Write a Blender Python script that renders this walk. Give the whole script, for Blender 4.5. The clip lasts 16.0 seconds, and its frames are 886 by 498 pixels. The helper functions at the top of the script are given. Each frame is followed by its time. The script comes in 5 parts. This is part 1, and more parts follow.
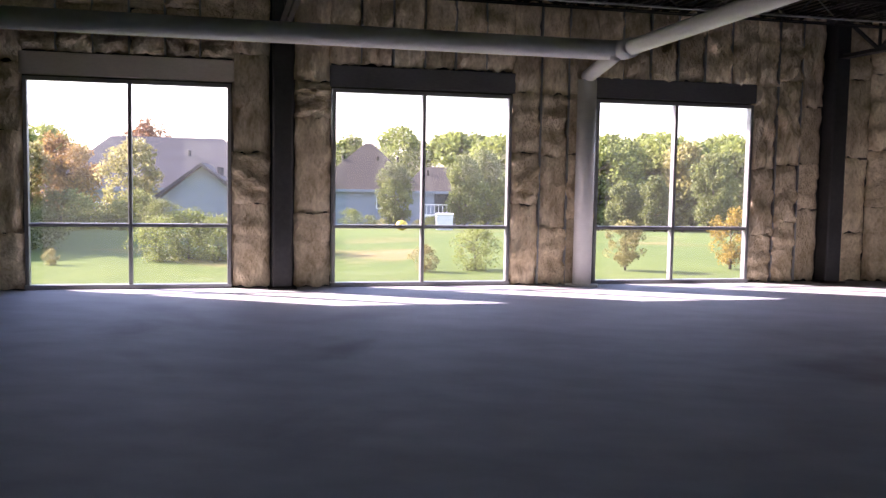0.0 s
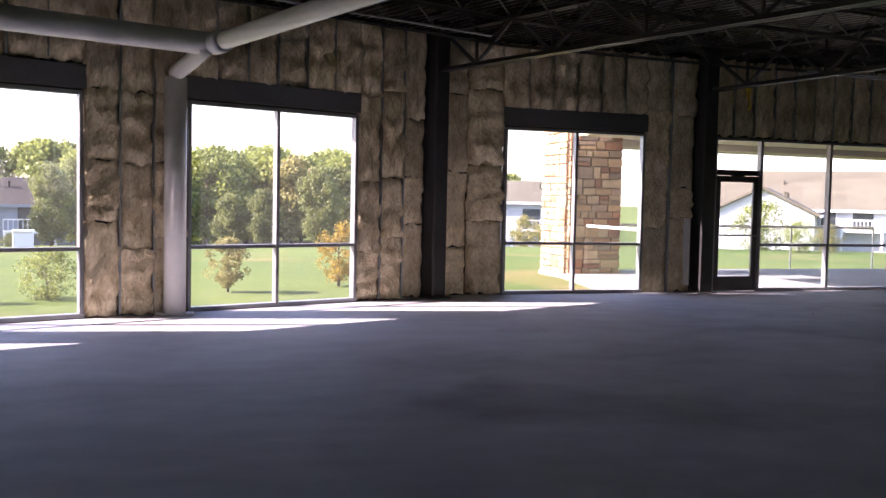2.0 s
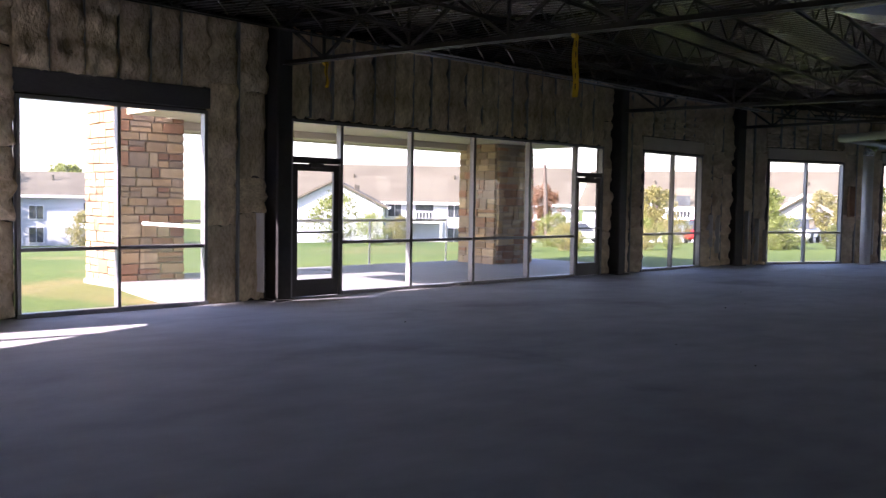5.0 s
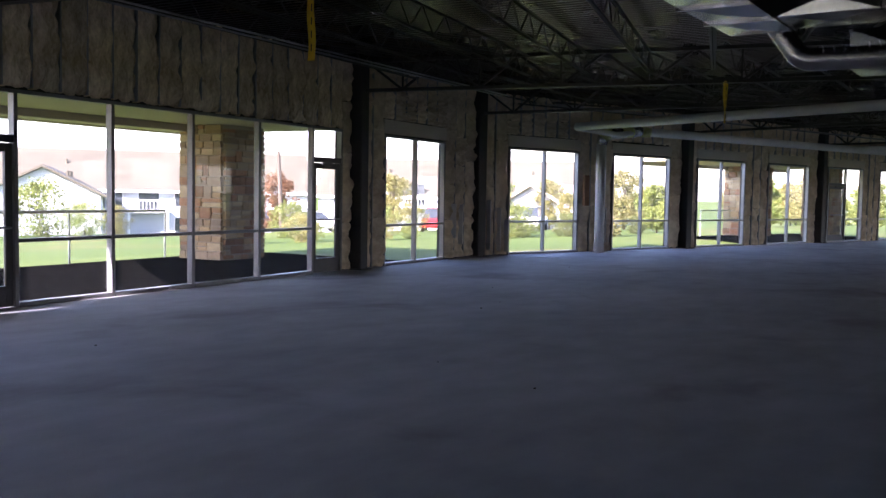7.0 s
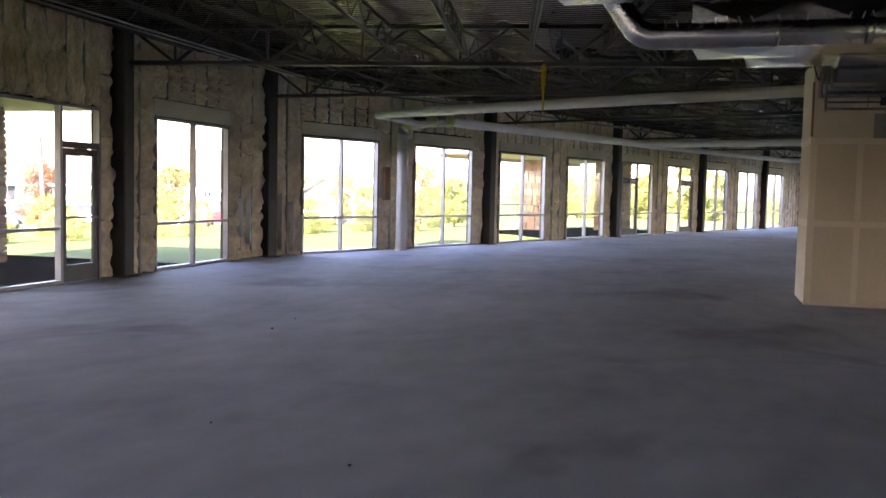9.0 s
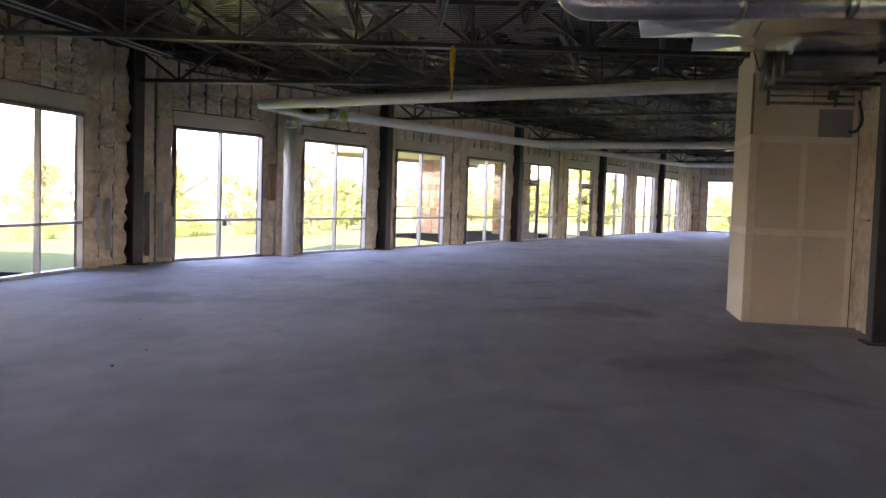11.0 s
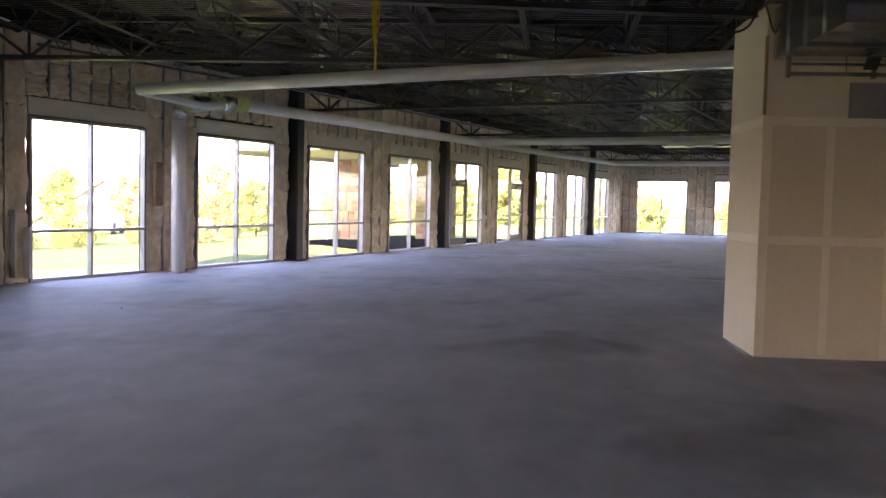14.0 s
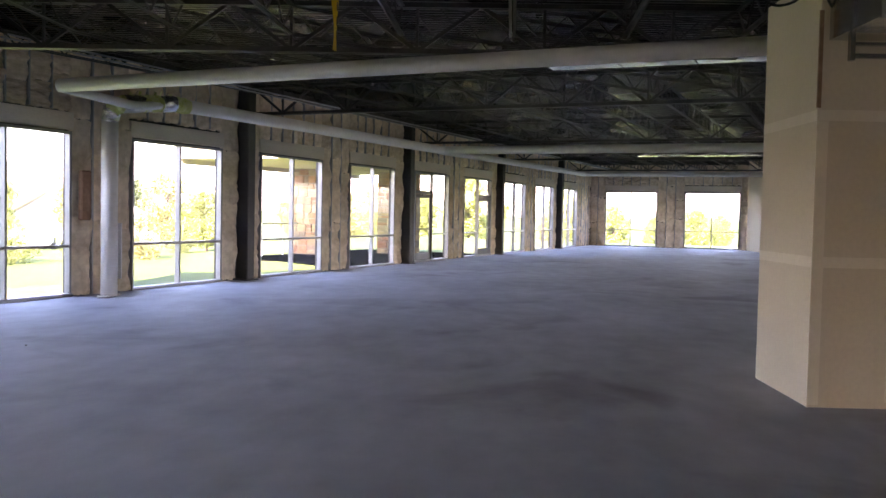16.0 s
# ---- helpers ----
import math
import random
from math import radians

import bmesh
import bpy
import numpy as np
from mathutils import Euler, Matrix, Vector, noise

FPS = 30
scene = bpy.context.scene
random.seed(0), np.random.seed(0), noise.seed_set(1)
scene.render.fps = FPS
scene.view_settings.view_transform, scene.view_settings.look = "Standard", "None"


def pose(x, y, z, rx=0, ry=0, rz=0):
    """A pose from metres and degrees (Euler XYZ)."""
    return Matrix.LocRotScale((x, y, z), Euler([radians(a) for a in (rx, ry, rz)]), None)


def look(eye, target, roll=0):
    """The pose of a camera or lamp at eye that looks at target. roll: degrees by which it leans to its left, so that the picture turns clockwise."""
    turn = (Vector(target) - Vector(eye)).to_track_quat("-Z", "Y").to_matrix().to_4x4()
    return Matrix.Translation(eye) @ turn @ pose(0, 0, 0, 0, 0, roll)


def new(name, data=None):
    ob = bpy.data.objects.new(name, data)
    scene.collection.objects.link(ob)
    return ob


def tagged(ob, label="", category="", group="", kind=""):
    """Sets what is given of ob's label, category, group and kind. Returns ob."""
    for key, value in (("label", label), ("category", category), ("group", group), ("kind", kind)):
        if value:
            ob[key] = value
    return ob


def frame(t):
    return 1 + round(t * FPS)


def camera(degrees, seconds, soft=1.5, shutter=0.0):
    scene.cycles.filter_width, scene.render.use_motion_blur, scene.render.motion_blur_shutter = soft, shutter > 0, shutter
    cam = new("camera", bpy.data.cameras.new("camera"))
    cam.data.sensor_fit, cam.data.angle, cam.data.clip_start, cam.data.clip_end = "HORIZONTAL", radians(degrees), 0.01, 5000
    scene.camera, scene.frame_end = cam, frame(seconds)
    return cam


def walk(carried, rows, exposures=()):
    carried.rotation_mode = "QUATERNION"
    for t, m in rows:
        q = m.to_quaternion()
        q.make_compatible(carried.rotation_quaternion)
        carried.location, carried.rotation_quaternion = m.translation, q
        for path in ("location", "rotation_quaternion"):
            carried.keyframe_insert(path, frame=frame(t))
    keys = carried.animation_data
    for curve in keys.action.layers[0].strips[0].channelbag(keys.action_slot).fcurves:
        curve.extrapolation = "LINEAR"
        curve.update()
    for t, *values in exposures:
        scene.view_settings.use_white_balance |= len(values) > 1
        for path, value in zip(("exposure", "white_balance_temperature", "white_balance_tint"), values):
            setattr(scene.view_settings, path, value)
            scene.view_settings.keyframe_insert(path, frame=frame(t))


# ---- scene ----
cam = camera(52.2, 16.0)
# seconds, eye x y z, yaw, pitch, roll
ROWS = [
    (0.0, 0.736, -0.58, 1.557, 10.84, -4.42, -1.03),
    (0.5, 0.683, -0.292, 1.562, 5.11, -3.92, -0.58),
    (1.0, 0.715, 0.087, 1.56, 0.26, -3.7, -1),
    (1.5, 0.771, 0.467, 1.562, -6.51, -3.29, -1.32),
    (2.0, 0.898, 0.92, 1.564, -13.49, -3.12, -1.25),
    (2.5, 1.061, 1.368, 1.563, -17.27, -3.71, -1.52),
    (3.0, 1.224, 1.805, 1.562, -20.93, -3.94, -1.55),
    (3.5, 1.428, 2.22, 1.56, -24.79, -3.73, -1.5),
    (4.0, 1.680, 2.615, 1.560, -28.70, -3.38, -2.10),
    (4.5, 1.959, 2.989, 1.559, -34.39, -3.11, -1.52),
    (7.0, 3.781, 4.745, 1.561, -56.47, -3.49, -1.01),
    (7.5, 4.199, 5.072, 1.560, -60.27, -3.63, -1.07),
    (8.0, 4.656, 5.370, 1.562, -64.15, -3.51, -1.13),
    (8.5, 5.146, 5.632, 1.561, -68.13, -3.51, -0.69),
    (9.0, 5.642, 5.853, 1.584, -69.57, -3.71, -1.29),
    (11.5, 7.997, 6.720, 1.562, -78.44, -3.38, -1.25),
    (12.0, 8.479, 6.870, 1.562, -80.05, -3.54, -0.67),
    (12.5, 8.964, 7.004, 1.559, -80.53, -3.72, -0.82),
    (13.0, 9.454, 7.124, 1.561, -80.70, -3.60, -1.15),
    (13.5, 9.956, 7.230, 1.561, -81.54, -3.50, -0.93),
    (14.0, 10.458, 7.333, 1.562, -81.62, -3.15, -1.31),
    (14.5, 10.950, 7.440, 1.565, -82.42, -2.59, -1.39),
    (15.0, 11.432, 7.548, 1.561, -82.75, -2.31, -1.67),
    (15.5, 11.904, 7.657, 1.563, -83.26, -2.36, -1.51),
    (16.0, 12.359, 7.771, 1.574, -84.21, -2.35, -1.21),
]
EXPOSURES = [(0.0, 2.57, 6520, 40), (2.0, 2.47, 6520, 40), (4.5, 2.42, 6350, 40), (7.0, 2.78, 6050, 40), (8.0, 2.78, 6050, 40), (8.5, 3.75, 6500, 40), (9.0, 3.95, 6900, 42), (11.5, 4.10, 7050, 46), (13.0, 4.00, 7050, 46), (14.5, 4.25, 7150, 46), (16.0, 4.20, 6850, 44)]
walk(cam, [(t, pose(x, y, z, 90 + pitch, roll, yaw)) for t, x, y, z, yaw, pitch, roll in ROWS], EXPOSURES)

# ---- world and sun ----
SUN_TRAVEL = Vector((4.4, -0.33, -2.8)).normalized()
world = bpy.data.worlds.new("sky")
scene.world = world
world.use_nodes = True
wn = world.node_tree
sky = wn.nodes.new("ShaderNodeTexSky")
sky.sky_type, sky.sun_disc = "NISHITA", False
sky.sun_elevation = math.asin(-SUN_TRAVEL.z)
sky.sun_rotation = math.atan2(-SUN_TRAVEL.x, -SUN_TRAVEL.y)
sky.air_density, sky.dust_density = 1.0, 1.2
wn.nodes["Background"].inputs["Strength"].default_value = 0.15
wn.links.new(sky.outputs[0], wn.nodes["Background"].inputs["Color"])
sun_data = bpy.data.lights.new("sun", "SUN")
sun_data.energy, sun_data.angle, sun_data.color = 4.6, radians(0.5), (1.0, 0.93, 0.82)
sun = new("sun", sun_data)
sun.matrix_world = look((0, 0, 60), Vector((0, 0, 60)) + SUN_TRAVEL)


# ---- materials ----
def mat(name, a, b, rough=0.7, metal=0.0, big=0.6, fine=12.0, bump=0.2, depth=0.01, per_object=0.0, spec=0.5, stretch=(1, 1, 1), coord="Object"):
    """Two tones mixed by coarse and fine noise, roughness wear and fine relief."""
    m = bpy.data.materials.new(name)
    m.use_nodes = True
    nt = m.node_tree
    n, li = nt.nodes, nt.links
    p = n["Principled BSDF"]
    tc = n.new("ShaderNodeTexCoord")
    mp = n.new("ShaderNodeMapping")
    mp.inputs["Scale"].default_value = stretch
    li.new(tc.outputs[coord], mp.inputs[0])
    n1, n2 = n.new("ShaderNodeTexNoise"), n.new("ShaderNodeTexNoise")
    n1.inputs["Scale"].default_value, n2.inputs["Scale"].default_value = big, fine
    n1.inputs["Detail"].default_value, n2.inputs["Detail"].default_value = 5, 6
    for t in (n1, n2):
        li.new(mp.outputs[0], t.inputs["Vector"])
    add = n.new("ShaderNodeMath")
    add.operation = "MULTIPLY_ADD"
    add.inputs[1].default_value = 0.62
    li.new(n1.outputs["Fac"], add.inputs[0])
    mul = n.new("ShaderNodeMath")
    mul.operation = "MULTIPLY"
    mul.inputs[1].default_value = 0.38
    li.new(n2.outputs["Fac"], mul.inputs[0])
    li.new(mul.outputs[0], add.inputs[2])
    ramp = n.new("ShaderNodeValToRGB")
    ramp.color_ramp.elements[0].position, ramp.color_ramp.elements[1].position = 0.34, 0.66
    ramp.color_ramp.elements[0].color, ramp.color_ramp.elements[1].color = (*a, 1), (*b, 1)
    li.new(add.outputs[0], ramp.inputs[0])
    col = ramp.outputs[0]
    if per_object:
        oi = n.new("ShaderNodeObjectInfo")
        hs = n.new("ShaderNodeHueSaturation")
        mr = n.new("ShaderNodeMapRange")
        mr.inputs["To Min"].default_value, mr.inputs["To Max"].default_value = 1 - per_object, 1 + per_object
        li.new(oi.outputs["Random"], mr.inputs["Value"])
        li.new(mr.outputs[0], hs.inputs["Value"])
        li.new(col, hs.inputs["Color"])
        col = hs.outputs[0]
    li.new(col, p.inputs["Base Color"])
    rr = n.new("ShaderNodeMapRange")
    rr.inputs["To Min"].default_value, rr.inputs["To Max"].default_value = max(0.02, rough - 0.1), min(1, rough + 0.1)
    li.new(n1.outputs["Fac"], rr.inputs["Value"])
    li.new(rr.outputs[0], p.inputs["Roughness"])
    p.inputs["Metallic"].default_value = metal
    p.inputs["Specular IOR Level"].default_value = spec
    if bump:
        bp = n.new("ShaderNodeBump")
        bp.inputs["Strength"].default_value, bp.inputs["Distance"].default_value = bump, depth
        li.new(n2.outputs["Fac"], bp.inputs["Height"])
        li.new(bp.outputs[0], p.inputs["Normal"])
    return m


def glass_mat():
    m = bpy.data.materials.new("clear_glass")
    m.use_nodes = True
    nt = m.node_tree
    n, li = nt.nodes, nt.links
    n.remove(n["Principled BSDF"])
    tr, gl, lw, mx = n.new("ShaderNodeBsdfTransparent"), n.new("ShaderNodeBsdfGlossy"), n.new("ShaderNodeLayerWeight"), n.new("ShaderNodeMixShader")
    tr.inputs[0].default_value = (0.95, 0.97, 0.96, 1)
    gl.inputs["Roughness"].default_value = 0.02
    pw, ma = n.new("ShaderNodeMath"), n.new("ShaderNodeMath")
    pw.operation, ma.operation = "POWER", "MULTIPLY_ADD"
    pw.inputs[1].default_value = 5.0
    ma.inputs[1].default_value, ma.inputs[2].default_value = 0.8, 0.025
    li.new(lw.outputs["Facing"], pw.inputs[0])
    li.new(pw.outputs[0], ma.inputs[0])
    li.new(ma.outputs[0], mx.inputs[0])
    li.new(tr.outputs[0], mx.inputs[1])
    li.new(gl.outputs[0], mx.inputs[2])
    # faint white veil that paints glare and haze into the pane
    veil, veil_mix = n.new("ShaderNodeBsdfTranslucent"), n.new("ShaderNodeMixShader")
    veil.inputs[0].default_value = (0.8, 0.8, 0.78, 1)
    veil_mix.inputs[0].default_value = 0.01
    li.new(mx.outputs[0], veil_mix.inputs[1])
    li.new(veil.outputs[0], veil_mix.inputs[2])
    li.new(veil_mix.outputs[0], n["Material Output"].inputs[0])
    return m


def leaf_mat(name, a, b):
    m = mat(name, a, b, rough=0.6, big=0.35, fine=3.0, bump=0, per_object=0.12)
    n, li = m.node_tree.nodes, m.node_tree.links
    p = n["Principled BSDF"]
    ge = n.new("ShaderNodeNewGeometry")
    hs = n.new("ShaderNodeHueSaturation")
    mr = n.new("ShaderNodeMapRange")
    mr.inputs["To Min"].default_value, mr.inputs["To Max"].default_value = 0.6, 1.4
    li.new(ge.outputs["Random Per Island"], mr.inputs["Value"])
    li.new(mr.outputs[0], hs.inputs["Value"])
    li.new(p.inputs["Base Color"].links[0].from_socket, hs.inputs["Color"])
    li.new(hs.outputs[0], p.inputs["Base Color"])
    tl = n.new("ShaderNodeBsdfTranslucent")
    mx = n.new("ShaderNodeMixShader")
    mx.inputs[0].default_value = 0.48
    li.new(hs.outputs[0], tl.inputs[0])
    li.new(p.outputs[0], mx.inputs[1])
    li.new(tl.outputs[0], mx.inputs[2])
    li.new(mx.outputs[0], n["Material Output"].inputs[0])
    return m


CONCRETE = mat("concrete_slab", (0.285, 0.295, 0.318), (0.44, 0.455, 0.49), rough=0.74, big=0.32, fine=1.7, bump=0.15, depth=0.006, spec=0.23, stretch=(1, 1.6, 1))
nodes, links = CONCRETE.node_tree.nodes, CONCRETE.node_tree.links
shader = nodes["Principled BSDF"]
blot, blot_ramp, blot_mix, tc2 = nodes.new("ShaderNodeTexNoise"), nodes.new("ShaderNodeValToRGB"), nodes.new("ShaderNodeMixRGB"), nodes.new("ShaderNodeTexCoord")
blot.inputs["Scale"].default_value, blot.inputs["Detail"].default_value, blot.inputs["Distortion"].default_value = 0.42, 7, 0.8
blot_ramp.color_ramp.elements[0].position, blot_ramp.color_ramp.elements[1].position = 0.57, 0.72
blot_ramp.color_ramp.elements[0].color, blot_ramp.color_ramp.elements[1].color = (1, 1, 1, 1), (0.68, 0.66, 0.65, 1)
blot_mix.blend_type, blot_mix.inputs[0].default_value = "MULTIPLY", 1.0
links.new(tc2.outputs["Object"], blot.inputs["Vector"])
links.new(blot.outputs["Fac"], blot_ramp.inputs[0])
links.new(shader.inputs["Base Color"].links[0].from_socket, blot_mix.inputs[1])
links.new(blot_ramp.outputs[0], blot_mix.inputs[2])
links.new(blot_mix.outputs[0], shader.inputs["Base Color"])
PATIO = mat("patio_concrete", (0.2, 0.2, 0.2), (0.29, 0.29, 0.285), rough=0.8, big=0.5, fine=6, bump=0.15)
BATT = mat("insulation_wool", (0.46, 0.345, 0.2), (0.93, 0.8, 0.59), rough=0.95, big=3.0, fine=14, bump=0.9, depth=0.035, per_object=0.18, spec=0.1, stretch=(0.9, 0.3, 1.2))
BATT_PALE = mat("faced_insulation", (0.48, 0.375, 0.26), (0.9, 0.775, 0.6), rough=0.9, big=1.8, fine=9, bump=0.6, depth=0.03, per_object=0.12, spec=0.1, stretch=(0.42, 0.1, 1.3))
SHEATHING = mat("dark_sheathing", (0.035, 0.032, 0.03), (0.07, 0.065, 0.06), rough=0.9, big=1, fine=9)
STUD = mat("galvanised_stud", (0.3, 0.31, 0.32), (0.42, 0.43, 0.44), rough=0.45, metal=0.7, big=2, fine=30, bump=0.1)
# Two copies of one lintel material, shade and light put into the colour.
HEADER_SHADED = mat("header_shaded", (0.07, 0.07, 0.072), (0.13, 0.128, 0.126), rough=0.6, big=0.9, fine=14, stretch=(1, 1, 3), bump=0.15)
HEADER_LIT = mat("header_lit", (0.58, 0.5, 0.4), (0.72, 0.64, 0.53), rough=0.65, big=0.9, fine=14, stretch=(1, 1, 3), bump=0.15)
ALU = mat("anodised_aluminium", (0.2, 0.205, 0.215), (0.3, 0.305, 0.315), rough=0.42, metal=0.45, big=3, fine=40, bump=0.03)
# Darker copy of the aluminium for the doors, their shaded side put into colour.
SHADED_ALU = mat("shaded_aluminium", (0.05, 0.05, 0.052), (0.09, 0.09, 0.092), rough=0.42, metal=0.5, big=3, fine=40, bump=0.03)
GLASS = glass_mat()
BLACK_STEEL = mat("black_primed_steel", (0.018, 0.018, 0.02), (0.045, 0.044, 0.044), rough=0.55, big=1.5, fine=18, bump=0.12)
JOIST_STEEL = mat("grey_primed_steel", (0.022, 0.021, 0.021), (0.055, 0.05, 0.047), rough=0.45, big=1.5, fine=18, bump=0.1)
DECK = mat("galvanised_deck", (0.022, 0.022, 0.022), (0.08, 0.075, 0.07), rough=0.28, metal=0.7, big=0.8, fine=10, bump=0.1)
PVC = mat("white_pipe_jacket", (0.66, 0.65, 0.63), (0.78, 0.77, 0.75), rough=0.5, big=1.2, fine=12, bump=0.05)
TAPE_GREEN = mat("green_joint_tape", (0.5, 0.55, 0.1), (0.75, 0.76, 0.42), rough=0.3, big=8, fine=30, bump=0.4)
YELLOW = mat("yellow_caution_tape", (0.62, 0.42, 0.015), (0.78, 0.55, 0.03), rough=0.4, big=3, fine=20, bump=0.05)
FOIL = mat("foil_duct_wrap", (0.6, 0.6, 0.61), (0.78, 0.78, 0.79), rough=0.22, metal=1.0, big=3, fine=16, bump=0.6, depth=0.02)
GALV = mat("galvanised_duct", (0.42, 0.43, 0.44), (0.62, 0.63, 0.64), rough=0.2, metal=1.0, big=1.5, fine=20, bump=0.08)
DRYWALL = mat("bare_drywall", (0.62, 0.53, 0.395), (0.7, 0.605, 0.46), rough=0.85, big=0.7, fine=25, bump=0.05)
MUD = mat("joint_compound", (0.72, 0.635, 0.5), (0.79, 0.705, 0.57), rough=0.85, big=4, fine=25, bump=0.06)
PLASTIC = mat("clear_plastic_sheet", (0.5, 0.5, 0.5), (0.65, 0.65, 0.66), rough=0.25, big=1.5, fine=8, bump=0.7, depth=0.03)
GRASS = mat("lawn_grass", (0.05, 0.085, 0.017), (0.11, 0.145, 0.038), rough=0.9, big=0.09, fine=3, bump=0.6, depth=0.05, spec=0.1)
gn, gl = GRASS.node_tree.nodes, GRASS.node_tree.links
dry, dry_ramp, dry_mix, dry_tc = gn.new("ShaderNodeTexNoise"), gn.new("ShaderNodeValToRGB"), gn.new("ShaderNodeMixRGB"), gn.new("ShaderNodeTexCoord")
dry.inputs["Scale"].default_value, dry.inputs["Detail"].default_value, dry.inputs["Distortion"].default_value = 0.16, 8, 1.2
dry_ramp.color_ramp.elements[0].position, dry_ramp.color_ramp.elements[1].position = 0.56, 0.76
dry_mix.inputs[2].default_value = (0.2, 0.15, 0.065, 1)
gl.new(dry_tc.outputs["Object"], dry.inputs["Vector"])
gl.new(dry.outputs["Fac"], dry_ramp.inputs[0])
gl.new(dry_ramp.outputs[0], dry_mix.inputs[0])
gl.new(gn["Principled BSDF"].inputs["Base Color"].links[0].from_socket, dry_mix.inputs[1])
gl.new(dry_mix.outputs[0], gn["Principled BSDF"].inputs["Base Color"])
BARK = mat("bark", (0.06, 0.045, 0.035), (0.13, 0.1, 0.08), rough=0.9, big=2, fine=14, bump=0.6)
LEAF_GREEN = leaf_mat("leaf_green", (0.132, 0.171, 0.0368), (0.29, 0.325, 0.0878))
LEAF_DARK = leaf_mat("leaf_dark", (0.0966, 0.123, 0.0351), (0.211, 0.231, 0.0747))
LEAF_YELLOW = leaf_mat("leaf_yellow", (0.2, 0.2, 0.065), (0.37, 0.32, 0.12))
LEAF_GOLD = leaf_mat("leaf_gold", (0.28, 0.2, 0.04), (0.42, 0.3, 0.05))
LEAF_ORANGE = leaf_mat("leaf_orange", (0.158, 0.122, 0.036), (0.36, 0.18, 0.0576))
LEAF_RED = leaf_mat("leaf_red", (0.144, 0.072, 0.036), (0.259, 0.13, 0.0648))
ROOF_BROWN = mat("brown_shingles", (0.018, 0.014, 0.011), (0.034, 0.027, 0.022), rough=0.9, big=0.4, fine=4, bump=0.3, stretch=(1, 1, 5))
ROOF_TAN = mat("tan_shingles", (0.073, 0.064, 0.043), (0.116, 0.104, 0.074), rough=0.9, big=0.4, fine=4, bump=0.3, stretch=(1, 1, 5))
ROOF_DARK = mat("dark_shingles", (0.02, 0.021, 0.027), (0.042, 0.043, 0.053), rough=0.9, big=0.4, fine=4, bump=0.3, stretch=(1, 1, 5))
SIDING_BLUE = mat("blue_grey_siding", (0.17, 0.2, 0.24), (0.22, 0.25, 0.29), rough=0.75, big=0.5, fine=3, stretch=(0.3, 0.3, 6), bump=0.3)
SIDING_WHITE = mat("pale_siding", (0.4, 0.42, 0.45), (0.5, 0.52, 0.55), rough=0.75, big=0.5, fine=3, stretch=(0.3, 0.3, 6), bump=0.3)
SIDING_TAN = mat("tan_siding", (0.4, 0.33, 0.26), (0.5, 0.42, 0.33), rough=0.75, big=0.5, fine=3, stretch=(0.3, 0.3, 6), bump=0.3)
WHITE_TRIM = mat("white_trim", (0.72, 0.72, 0.7), (0.8, 0.8, 0.78), rough=0.6, big=2, fine=20, bump=0.05)
DARK_PANE = mat("house_window_glass", (0.03, 0.035, 0.04), (0.06, 0.07, 0.08), rough=0.12, big=2, fine=5, bump=0)
SOFFIT = mat("beige_soffit", (0.5, 0.44, 0.34), (0.58, 0.52, 0.42), rough=0.8, big=0.8, fine=15, bump=0.08)
STONES = [mat("stone_" + k, a, b, rough=0.85, big=2.2, fine=14, bump=0.6, depth=0.02, per_object=0.28) for k, a, b in (
    ("tan", (0.34, 0.22, 0.11), (0.5, 0.35, 0.19)), ("rust", (0.27, 0.13, 0.065), (0.43, 0.23, 0.12)),
    ("buff", (0.38, 0.28, 0.16), (0.55, 0.42, 0.26)), ("brown", (0.27, 0.19, 0.12), (0.4, 0.3, 0.2)))]
MORTAR = mat("mortar", (0.3, 0.25, 0.18), (0.4, 0.34, 0.26), rough=0.95, big=4, fine=30, bump=0.3)
PANEL_GREY = mat("grey_panel_paint", (0.2, 0.2, 0.195), (0.26, 0.26, 0.255), rough=0.5, big=2, fine=18, bump=0.05)
KRAFT = mat("torn_kraft_facing", (0.2, 0.11, 0.06), (0.36, 0.22, 0.13), rough=0.9, big=3, fine=14, bump=0.5, depth=0.02)
ASPHALT = mat("asphalt", (0.04, 0.04, 0.042), (0.065, 0.065, 0.066), rough=0.9, big=0.5, fine=20, bump=0.3)


# ---- mesh helpers ----
def box(bm, x0, x1, y0, y1, z0, z1, bevel=0.0):
    m = Matrix.Translation(((x0 + x1) / 2, (y0 + y1) / 2, (z0 + z1) / 2)) @ Matrix.Diagonal((abs(x1 - x0), abs(y1 - y0), abs(z1 - z0), 1))
    made = bmesh.ops.create_cube(bm, size=1, matrix=m)["verts"]
    if bevel:
        edges = list({e for v in made for e in v.link_edges})
        bmesh.ops.bevel(bm, geom=edges, offset=bevel, segments=1, affect="EDGES")
    return bm


def B(x0, x1, y0, y1, z0, z1, bevel=0.0):
    return box(bmesh.new(), x0, x1, y0, y1, z0, z1, bevel)


def tube(bm, a, b, r0, r1=None, seg=8, caps=True):
    """A straight round bar from a to b."""
    a, b = Vector(a), Vector(b)
    r1 = r0 if r1 is None else r1
    m = Matrix.Translation((a + b) / 2) @ (b - a).to_track_quat("Z", "Y").to_matrix().to_4x4()
    bmesh.ops.create_cone(bm, cap_ends=caps, segments=seg, radius1=r0, radius2=r1, depth=(b - a).length, matrix=m)
    return bm


